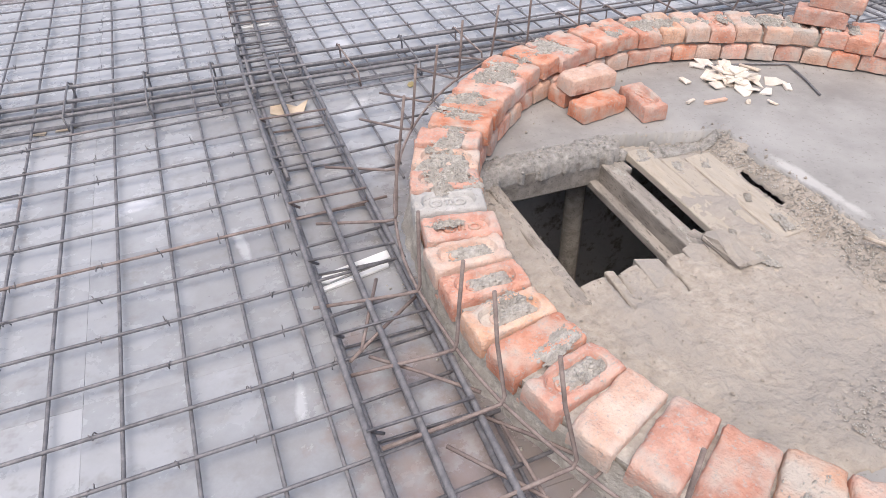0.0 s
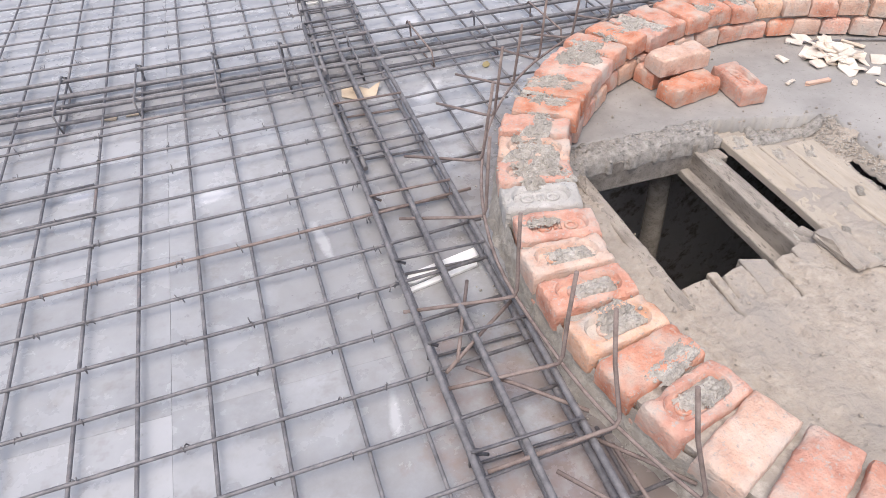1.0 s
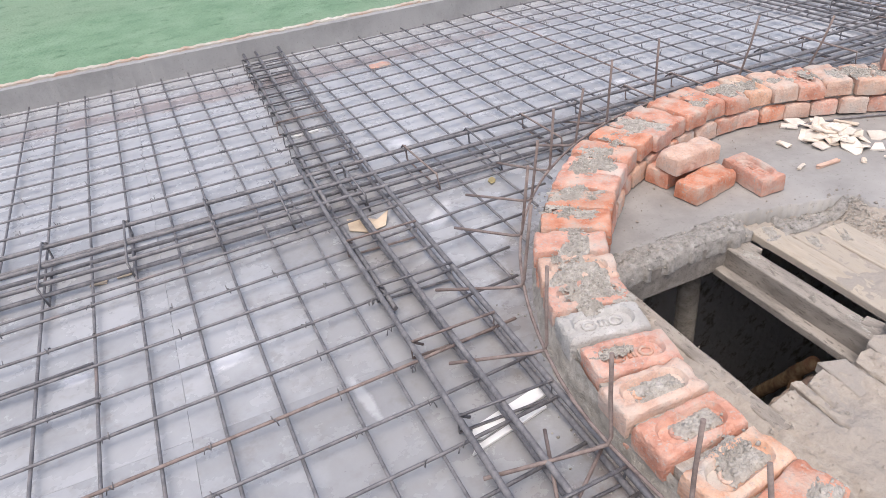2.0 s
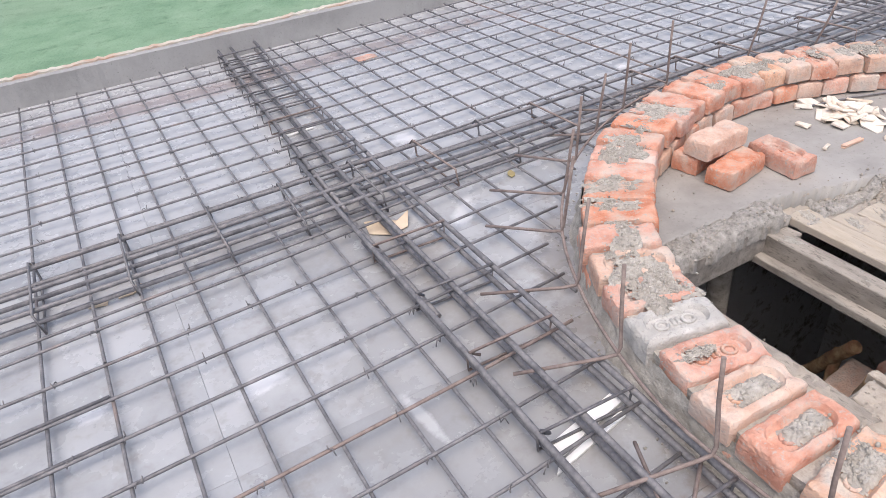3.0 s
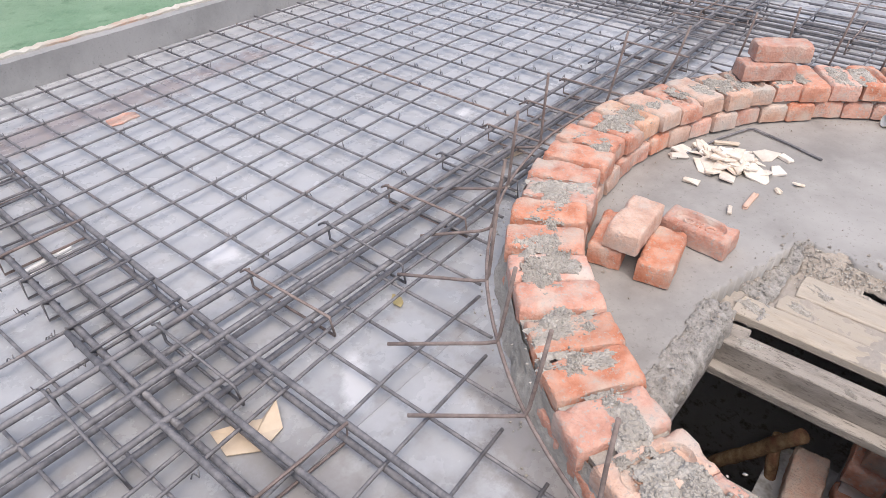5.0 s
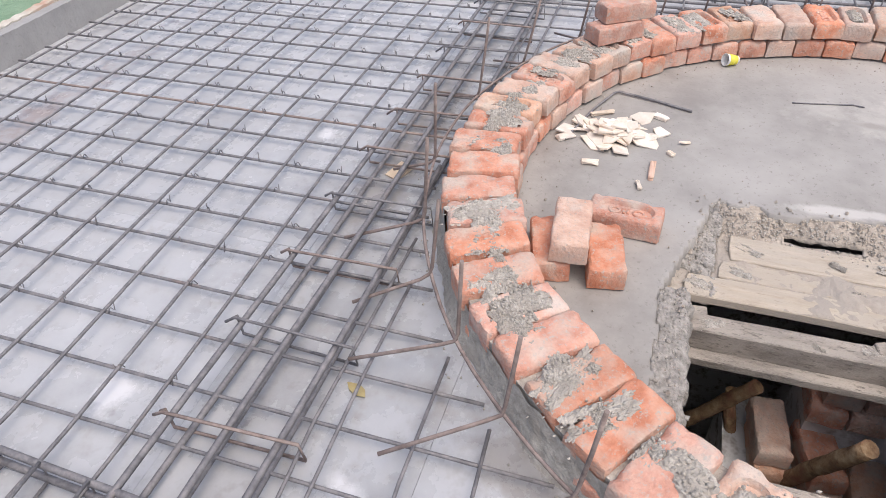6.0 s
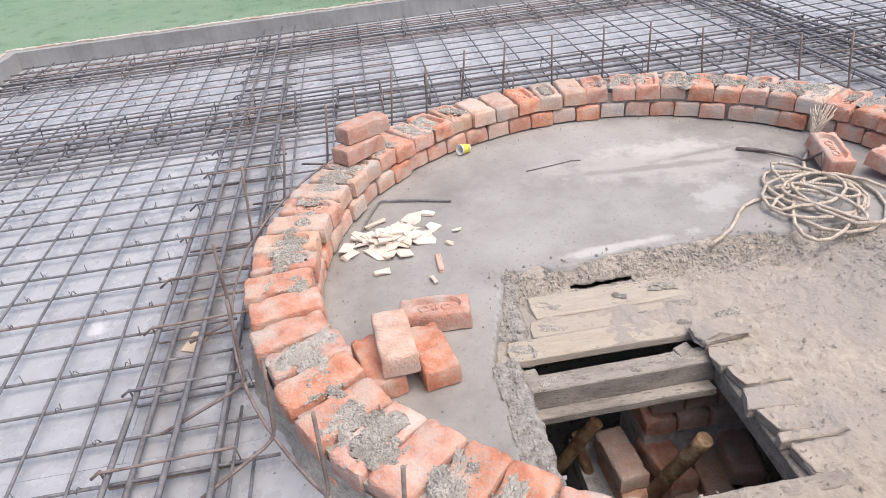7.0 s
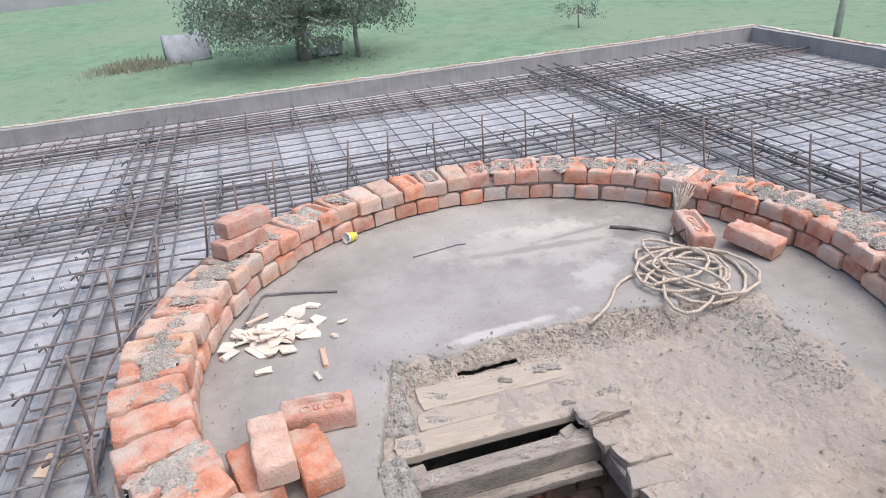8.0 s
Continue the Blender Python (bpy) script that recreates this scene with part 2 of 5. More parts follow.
M_DRY = material("dry_weeds", [(0.28, 0.28, 0.20), (0.36, 0.35, 0.26), (0.42, 0.41, 0.32)], 1.5, 5, 0.9, 0.05, 0.2, 20, 0.01, spec=0.1)
# leaf colours paler and bluish, standing in for haze before the distant trees
M_FOLIAGE = material("foliage", [(0.14, 0.185, 0.155), (0.19, 0.24, 0.20), (0.245, 0.295, 0.25)], 1.2, 5, 0.8, 0.1, 0.2, 20, 0.01, spec=0.3)
M_PALE_BARK = material("pale_bark", [(0.40, 0.38, 0.34), (0.50, 0.48, 0.44), (0.58, 0.56, 0.52)], 4, 7, 0.92, 0.05, 0.6, 12, 0.02)
# pale tone standing in for the haze at the field's end
M_FAR = material("far_pale_haze", [(0.36, 0.37, 0.385), (0.42, 0.43, 0.44), (0.46, 0.47, 0.48)], 0.3, 6, 0.95, 0.03, 0.2, 3, 0.02)
M_BARK = material("bark", [(0.22, 0.205, 0.19), (0.30, 0.285, 0.265), (0.37, 0.35, 0.33)], 4, 7, 0.92, 0.05, 0.8, 12, 0.03)
M_TARP = material("grey_tarpaulin", [(0.25, 0.275, 0.30), (0.32, 0.345, 0.37), (0.38, 0.405, 0.43)], 2.0, 5, 0.6, 0.1, 0.5, 5, 0.05)
M_WALL = material("rough_render_wall", [(0.30, 0.29, 0.28), (0.36, 0.35, 0.34), (0.42, 0.41, 0.40)], 0.8, 7, 0.92, 0.05, 0.4, 12, 0.01)
# near-white so that the unseen shaft walls bounce light into the well
M_BOUNCE = material("shaft_bounce_plaster", [(0.66, 0.65, 0.645), (0.76, 0.75, 0.745)], 3, 8, 0.95, 0.04, 0.6, 30, 0.012, speck=((0.36, 0.33, 0.30), 12, 0.52, 0.68))


# ---- mesh helpers ----
def part(name, bm, mat, parent=None, label="", smooth=False, matrix=None):
    me = bpy.data.meshes.new(name)
    bm.to_mesh(me)
    bm.free()
    for mm in (mat if isinstance(mat, (list, tuple)) else [mat]):
        me.materials.append(mm)
    if smooth:
        me.polygons.foreach_set("use_smooth", [True] * len(me.polygons))
    ob = new(name, me)
    if parent:
        ob.parent = parent
    if matrix is not None:
        ob.matrix_basis = matrix
    if label:
        ob["label"] = label
    return ob


def share(name, mesh, parent, matrix):
    ob = new(name, mesh)
    ob.parent = parent
    ob.matrix_basis = matrix
    return ob


def empty(name, matrix=None, **tags):
    ob = new(name)
    ob.empty_display_size = 0.1
    if matrix is not None:
        ob.matrix_basis = matrix
    return tagged(ob, **tags)


def block(lx, ly, lz, bevel=0.004, segs=1, jitter=0.0, cuts=0, rnd=None):
    """A box with bevelled, uneven edges, centred in x and y, standing on z = 0."""
    bm = bmesh.new()
    bmesh.ops.create_cube(bm, size=1.0, matrix=Matrix.Translation((0, 0, lz / 2)) @ Matrix.Diagonal((lx, ly, lz, 1)))
    if cuts:
        bmesh.ops.subdivide_edges(bm, edges=bm.edges[:], cuts=cuts, use_grid_fill=True)
    if jitter and rnd:
        for v in bm.verts:
            v.co += Vector((rnd.uniform(-1, 1), rnd.uniform(-1, 1), rnd.uniform(-1, 1))) * jitter
    if bevel:
        sharp = [e for e in bm.edges if e.calc_face_angle(0) > 0.7]
        bmesh.ops.bevel(bm, geom=sharp, offset=bevel, segments=segs, affect="EDGES", profile=0.6)
    return bm


def tube(points, r, sides=6, taper=None, bm=None, caps=True):
    """A round bar along a polyline; UV runs along its length."""
    bm = bm or bmesh.new()
    uv = bm.loops.layers.uv.verify()
    pts = [Vector(p) for p in points]
    rings, run, up = [], 0.0, None
    for i, p in enumerate(pts):
        d = (pts[min(i + 1, len(pts) - 1)] - pts[max(i - 1, 0)]).normalized()
        if up is None:
            up = d.orthogonal().normalized()
        up = (up - d * up.dot(d)).normalized()
        side = d.cross(up)
        rr = r if taper is None else r * (taper[i] if isinstance(taper, (list, tuple)) else 1 + (taper - 1) * i / (len(pts) - 1))
        if i:
            run += (p - pts[i - 1]).length
        ring = [bm.verts.new(p + rr * (math.cos(a) * up + math.sin(a) * side)) for a in (2 * math.pi * k / sides for k in range(sides))]
        rings.append((ring, run))
    for (a, ra), (b, rb) in zip(rings, rings[1:]):
        for k in range(sides):
            f = bm.faces.new((a[k], a[(k + 1) % sides], b[(k + 1) % sides], b[k]))
            f.smooth = True
            for lp, q in zip(f.loops, ((ra, k), (ra, k + 1), (rb, k + 1), (rb, k))):
                lp[uv].uv = (q[0], q[1] / sides * 0.03)
    if caps:
        bm.faces.new(list(reversed(rings[0][0])))
        bm.faces.new(rings[-1][0])
    return bm


def prism(outline, z0, z1, bevel=0.0):
    bm = bmesh.new()
    low = [bm.verts.new((x, y, z0)) for x, y in outline]
    top = [bm.verts.new((x, y, z1)) for x, y in outline]
    bm.faces.new(list(reversed(low)))
    bm.faces.new(top)
    n = len(low)
    for k in range(n):
        bm.faces.new((low[k], low[(k + 1) % n], top[(k + 1) % n], top[k]))
    if bevel:
        bmesh.ops.bevel(bm, geom=bm.edges[:], offset=bevel, segments=1, affect="EDGES")
    bmesh.ops.recalc_face_normals(bm, faces=bm.faces[:])
    return bm


rnd = random.Random(7)
N3 = noise.noise

# ---- plan ----
CX, CY = 1.936, 1.628            # centre of the brick ring
R_IN, R_OUT = 1.258, 1.496
TOP, FLOOR = 0.088, -0.075       # ring top, slab inside the ring
DECK = -0.062                    # top of the shuttering deck round the ring
X_W, X_E, Y_S, Y_N = -5.0, 6.02, -2.56, 5.49
GROUND = -3.6


def ico():
    bm = bmesh.new()
    bmesh.ops.create_icosphere(bm, subdivisions=1, radius=1.0)
    data = [v.co.copy() for v in bm.verts], [[v.index for v in f.verts] for f in bm.faces]
    bm.free()
    return data


ICO = ico()


def lump(bm, x, y, z, q, r):
    """One rounded, uneven crumb of mortar."""
    vs = []
    for c in ICO[0]:
        k = q * r.uniform(0.55, 1.3)
        vs.append(bm.verts.new((x + c.x * k * 1.15, y + c.y * k, z + c.z * k * 0.8)))
    for f in ICO[1]:
        bm.faces.new([vs[i] for i in f]).smooth = True


def around(az, r, z=0.0):
    return Vector((CX + r * math.cos(radians(az)), CY + r * math.sin(radians(az)), z))


# ---- field, deck, kerb ----
def build_ground():
    bm = bmesh.new()
    rings = [0.0, 6, 10, 14, 18, 24, 32, 45, 65, 100, 180, 400, 1200, 3000]
    prev = None
    for r in rings:
        row = []
        for k in range(48):
            a = 2 * math.pi * k / 48
            x, y = 3 + r * math.cos(a), 1.5 + r * math.sin(a)
            z = GROUND + (0.25 * N3(Vector((x * 0.07, y * 0.07, 0))) if 8 < r < 300 else 0)
            row.append(bm.verts.new((x, y, z)))
            if r == 0:
                break
        if prev:
            for k in range(48):
                if len(prev) == 1:
                    bm.faces.new((prev[0], row[k], row[(k + 1) % 48]))
                else:
                    bm.faces.new((prev[k], row[k], row[(k + 1) % 48], prev[(k + 1) % 48]))
        prev = row
    return tagged(part("ground", bm, M_GRASS, smooth=True), "green misty grass field below the roof", "field", kind="structure")


build_ground()


def build_building_walls():
    for name, (x0, x1, y0, y1) in {"wall_north": (X_W, X_E, Y_N - 0.23, Y_N), "wall_south": (X_W, X_E, Y_S, Y_S + 0.23),
                                   "wall_east": (X_E - 0.23, X_E, Y_S + 0.23, Y_N - 0.23), "wall_west": (X_W, X_W + 0.23, Y_S + 0.23, Y_N - 0.23)}.items():
        bm = block(x1 - x0, y1 - y0, -0.10 - GROUND + 0.3, 0.0)
        ob = part(name, bm, M_WALL, matrix=pose((x0 + x1) / 2, (y0 + y1) / 2, GROUND - 0.3))
        tagged(ob, "plain rendered building wall under the roof deck", "wall", kind="structure")


build_building_walls()


def build_deck():
    """Shuttering plates side by side, cut round the ring."""
    deck = empty("floor", label="pale grey shuttering deck of butted steel plates", category="roof deck", kind="structure")
    w, l = 0.90, 0.60
    nx, ny = int((X_E - X_W) / w) + 1, int((Y_N - Y_S) / l) + 1
    cutr = R_OUT - 0.06
    for i in range(nx):
        for j in range(ny):
            x0, y0 = X_W + i * w, Y_S + j * l
            x1, y1 = min(x0 + w, X_E), min(y0 + l, Y_N)
            far = max(math.hypot(x - CX, y - CY) for x in (x0, x1) for y in (y0, y1))
            near = math.hypot(max(x0 - CX, 0, CX - x1), max(y0 - CY, 0, CY - y1))
            if far < cutr or x1 - x0 < 0.05 or y1 - y0 < 0.05:
                continue
            g = 0.0004
            bm = bmesh.new()
            if near > cutr:
                n, m = 1, 1
            else:
                n, m = 18, 12
            vs = [[bm.verts.new((x0 + g + (x1 - x0 - 2 * g) * a / n, y0 + g + (y1 - y0 - 2 * g) * b / m, DECK + (rnd.uniform(-0.0008, 0.0008) if n == 1 else 0))) for b in range(m + 1)] for a in range(n + 1)]
            for a in range(n):
                for b in range(m):
                    q = (vs[a][b], vs[a + 1][b], vs[a + 1][b + 1], vs[a][b + 1])
                    c = sum((v.co for v in q), Vector()) / 4
                    if n == 1 or math.hypot(c.x - CX, c.y - CY) > cutr:
                        bm.faces.new(q)
            bmesh.ops.delete(bm, geom=[v for v in bm.verts if not v.link_faces], context="VERTS")
            ex = bmesh.ops.extrude_face_region(bm, geom=bm.faces[:])
            bmesh.ops.translate(bm, vec=(0, 0, -0.02), verts=[v for v in ex["geom"] if isinstance(v, bmesh.types.BMVert)])
            bmesh.ops.recalc_face_normals(bm, faces=bm.faces[:])
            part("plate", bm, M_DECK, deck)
    return deck


build_deck()


def build_kerb():
    h, th = 0.097, 0.115
    runs = {"kerb_north": ((X_W, Y_N), (X_E, Y_N), (0, 1)), "kerb_east": ((X_E, Y_N + th), (X_E, Y_S - th), (1, 0)), "kerb_south": ((X_E, Y_S), (X_W, Y_S), (0, -1)),
            "kerb_west": ((X_W, Y_S - th), (X_W, Y_N + th), (-1, 0))}
    for name, (a, b, out) in runs.items():
        n = 700
        bm, lip = bmesh.new(), bmesh.new()
        for target, z0, z1, o0, o1, wob in ((bm, -0.25, h - 0.014, 0.0, th, 0.002), (lip, h - 0.0135, h - 0.004, 0.066, th + 0.004, 0.008)):
            rows = []
            for k in range(n + 1):
                t = k / n
                x, y = a[0] + (b[0] - a[0]) * t, a[1] + (b[1] - a[1]) * t
                w1 = wob * 0.8 * N3(Vector((x * 4.3, y * 4.3, 1.0))) + wob * N3(Vector((x * 31, y * 31, 4.0)))
                w2 = wob * N3(Vector((x * 7, y * 7, 7.0))) + wob * 1.5 * N3(Vector((x * 27, y * 27, 2.0)))
                rows.append([target.verts.new((x + out[0] * o, y + out[1] * o, z)) for o, z in ((o0 + w2, z0), (o0 + w2, z1 + w1), (o1 + w2, z1 + w1), (o1 + w2, z0))])
            for r0, r1 in zip(rows, rows[1:]):
                for k in range(4):
                    target.faces.new((r0[k], r0[(k + 1) % 4], r1[(k + 1) % 4], r1[k]))
            target.faces.new(rows[0])
            target.faces.new(list(reversed(rows[-1])))
            bmesh.ops.recalc_face_normals(target, faces=target.faces[:])
        k_ob = tagged(part(name, bm, M_KERB), "grey plastered kerb round the roof edge", "kerb", kind="structure")
        part("coping", lip, M_COPING, k_ob, "rough pale brick and mortar lip")


build_kerb()


# ---- slab inside the ring, opening, planks ----
HOLE = (0.918, 1.497, 1.660, 2.283)   # opening between the boards: x0, x1, y0, y1
SLOT = (1.822, 1.848, 1.775, 2.010)   # open joint between two planks
SLITS = ((1.0135, 1.0265, 1.50), (1.0590, 1.0705, 1.57), (1.2335, 1.2475, 1.53))   # gaps between the buried boards: x0, x1, y0
BED = -0.135                          # top of the shuttering boards at the opening


def in_patch(x, y):
    """Where the slab is broken away down to the boards."""
    w = 0.04 * N3(Vector((x * 4, y * 4, 3))) + 0.016 * N3(Vector((x * 15, y * 15, 9)))
    north = 2.375 if x < 1.46 else 2.375 - 0.33 * (x - 1.46)
    return 0.60 < x and x + w < 1.915 - 0.12 * max(0, 1.25 - y) and 0.78 + 0.1 * (1.9 - x) < y + w and y + 0.5 * w < north


def in_hole(x, y):
    return HOLE[0] < x < HOLE[1] and HOLE[2] < y < HOLE[3] + 0.012 * N3(Vector((x * 30, 0, 0))) or SLOT[0] < x < SLOT[1] and SLOT[2] < y < SLOT[3] or any(p < x < q and r < y < HOLE[2] + 0.01 for p, q, r in SLITS)


def ease(t):
    t = min(1.0, max(0.0, t))
    return t * t * (3 - 2 * t)


def bed_height(x, y):
    return BED + max(0.049 * ease((x - 1.80) / 0.12), 0.060 * ease((1.20 - y) / 0.35))


def slab_height(x, y):
    z = FLOOR + 0.003 * N3(Vector((x * 2, y * 2, 0)))
    return z


def build_slab():
    s, rmax = 0.0115, R_IN + 0.05
    n = int(2 * rmax / s) + 2
    cells = {"floor_slab": bmesh.new(), "floor_crust": bmesh.new(), "floor_berm": bmesh.new()}
    verts = {k: {} for k in cells}

    def vert(key, i, j):
        d = verts[key]
        if (i, j) not in d:
            x, y = CX - rmax + i * s, CY - rmax + j * s
            w = 0.004
            if key == "floor_slab":
                z = slab_height(x, y)
            elif key == "floor_crust":
                z = bed_height(x, y) - 0.002 + 0.008 * N3(Vector((x * 6, y * 6, 2))) + 0.009 * abs(N3(Vector((x * 20, y * 26, 5)))) - 0.006 * max(0.0, N3(Vector((x * 34, y * 18, 7))) - 0.25) * 3 + 0.012 * max(0.0, N3(Vector((x * 9, y * 11, 4)))) + 0.004 * N3(Vector((x * 60, y * 60, 2)))
            else:
                w = 0.008
                rise = ease((y - 2.25) / 0.06) if x < 1.46 else 0.85 * ease((x - 1.80) / 0.10 + 0.5 * N3(Vector((x * 11, y * 11, 2))))
                z = bed_height(x, y) * (1 - rise) + (FLOOR - 0.012) * rise + 0.014 * abs(N3(Vector((x * 14, y * 14, 8)))) + 0.020 * abs(N3(Vector((x * 33, y * 33, 1)))) + 0.009 * N3(Vector((x * 70, y * 70, 3)))
            d[(i, j)] = cells[key].verts.new((x + w * N3(Vector((x * 40, y * 40, 1))), y + w * N3(Vector((x * 40, y * 40, 6))), z))
        return d[(i, j)]

    for i in range(n):
        for j in range(n):
            x, y = CX - rmax + (i + 0.5) * s, CY - rmax + (j + 0.5) * s
            if math.hypot(x - CX, y - CY) > rmax or in_hole(x, y):
                continue
            if not in_patch(x, y):
                key = "floor_slab"
                near = any(in_patch(x + dx, y + dy) for dx, dy in ((0.024, 0), (-0.024, 0), (0, 0.024), (0, -0.024)))
                if near and (y < 2.2 or x > 1.55):
                    cells["floor_crust"].faces.new([vert("floor_crust", i + di, j + dj) for di, dj in ((0, 0), (1, 0), (1, 1), (0, 1))])
            else:
                edge = 0.03 * N3(Vector((x * 9, y * 9, 4)))
                north = y > HOLE[3] - 0.02 and x < 1.50
                rim = y > 2.215 + 0.6 * edge and x > 1.48
                key = "floor_berm" if north or rim and N3(Vector((x * 5, y * 5, 9))) > -0.35 else "floor_crust"
            cells[key].faces.new((vert(key, i, j), vert(key, i + 1, j), vert(key, i + 1, j + 1), vert(key, i, j + 1)))
    mats = {"floor_slab": M_SLAB, "floor_crust": M_SAND, "floor_berm": M_BERM}
    made = []
    for key, bm in cells.items():
        rim = [e for e in bm.edges if e.is_boundary]
        ex = bmesh.ops.extrude_edge_only(bm, edges=rim)
        for v in ex["geom"]:
            if isinstance(v, bmesh.types.BMVert):
                slot = SLOT[0] - 0.03 < v.co.x < SLOT[1] + 0.03 and SLOT[2] - 0.03 < v.co.y < SLOT[3] + 0.03
                v.co.z = v.co.z - 0.012 if slot else FLOOR - 0.080 + 0.012 * N3(v.co * 25)
        bmesh.ops.recalc_face_normals(bm, faces=bm.faces[:])
        if key == "floor_berm":
            r = random.Random(21)
            for f in r.choices(list(bm.faces), k=1300):
                c = f.calc_center_median()
                if f.normal.z > 0.3:
                    lump(bm, c.x, c.y, c.z - 0.001, r.uniform(0.002, 0.0058) * (2.0 if r.random() < 0.08 else 1), r)
        made.append(part(key, bm, mats[key], smooth=True))
    tagged(made[0], "smooth grey cement slab inside the brick ring", "slab", kind="structure")
    tagged(made[1], "rough sandy mortar crust around the opening", "mortar crust", kind="structure")
    tagged(made[2], "crumbly broken cement edge of the opening", "mortar edge", kind="structure")
    # crumbs and grit, uncountable
    grit = bmesh.new()
    r = random.Random(11)
    for k in range(3800):
        if k < 1500:
            x, y = r.uniform(0.75, 1.95), r.uniform(0.8, 2.32)
        elif k < 2600:
            x, y = (r.gauss(1.85, 0.06), r.uniform(0.9, 2.25)) if k % 2 else (r.uniform(0.8, 1.9), r.gauss(2.24, 0.05))
        else:
            a = r.uniform(0, 6.28)
            d = R_IN - abs(r.gauss(0, 0.06)) - 0.006
            x, y = CX + d * math.cos(a), CY + d * math.sin(a)
            if k > 3300:
                x, y = r.gauss(1.75, 0.35), r.gauss(0.85, 0.10)
        if in_hole(x, y) or math.hypot(x - CX, y - CY) > R_IN - 0.004 or (1.48 < x < 1.82 and 1.45 < y < 2.25) or (not in_patch(x, y) and r.random() < 0.5):
            continue
        q = r.uniform(0.0012, 0.0038) * (2.0 if r.random() < 0.06 or 1500 <= k < 2600 and r.random() < 0.4 else 1)
        z = q * 0.4 + (FLOOR + 0.002 if not in_patch(x, y) else FLOOR + 0.006 if y > 2.3 else bed_height(x, y) + 0.006)
        top, low = grit.verts.new((x, y, z + q)), grit.verts.new((x, y, z - q))
        o = [grit.verts.new((x + q * r.uniform(0.7, 1.4) * math.cos(1.57 * i + 0.5), y + q * r.uniform(0.7, 1.4) * math.sin(1.57 * i + 0.5), z + q * r.uniform(-0.3, 0.3))) for i in range(4)]
        for i in range(4):
            grit.faces.new((top, o[i], o[(i + 1) % 4]))
            grit.faces.new((low, o[(i + 1) % 4], o[i]))
    gravel = bmesh.new()
    for k in range(4200):
        x, y = (r.gauss(1.865, 0.042), r.uniform(0.95, 2.25)) if k < 3000 else (r.uniform(1.25, 2.0), r.gauss(0.93, 0.05))
        if in_patch(x, y) and not in_hole(x, y):
            lump(gravel, x, y, bed_height(x, y) + 0.005, r.uniform(0.0012, 0.0036) * (1.8 if r.random() < 0.05 else 1), r)
    tagged(part("gravel", gravel, M_MORTAR), "fine grey gravel along the broken slab edge", "gravel", kind="stuff")
    tagged(part("grit", grit, M_SAND), "loose cement crumbs and grit on the slab", "grit", kind="stuff")


build_slab()


def board(name, x0, x1, y0, y1, z0, z1, mat, label, ragged=0.0, tilt=0.0, category="plank", group=""):
    bm = bmesh.new()
    n = 10
    rows = []
    for k in range(n + 1):
        t = k / n
        y = y0 + (y1 - y0) * t
        w = 0.003 * N3(Vector((x0 * 9, y * 7, 2)))
        xs = (x0 + w, x1 + w)
        zz = 0.002 * N3(Vector((x1 * 9, y * 6, 5))) - tilt * (1 - t)
        ey = [rnd.uniform(-ragged, ragged) if k in (0, n) else 0 for _ in range(3)]
        xm = (xs[0] + xs[1]) / 2
        rows.append([bm.verts.new(p) for p in ((xs[0], y + ey[0], z0 + zz), (xs[0], y + ey[0], z1 + zz), (xm, y + ey[1], z1 + zz + 0.001), (xs[1], y + ey[2], z1 + zz), (xs[1], y + ey[2], z0 + zz))])
    for a, b in zip(rows, rows[1:]):
        for k in range(5):
            bm.faces.new((a[k], a[(k + 1) % 5], b[(k + 1) % 5], b[k]))
    bm.faces.new(rows[0])
    bm.faces.new(list(reversed(rows[-1])))
    bmesh.ops.recalc_face_normals(bm, faces=bm.faces[:])
    bmesh.ops.bevel(bm, geom=[e for e in bm.edges if e.calc_face_angle(0) > 0.8], offset=0.003, segments=1, affect="EDGES")
    ob = part(name, bm, mat)
    return tagged(ob, label, category, group)


PLANKS = []


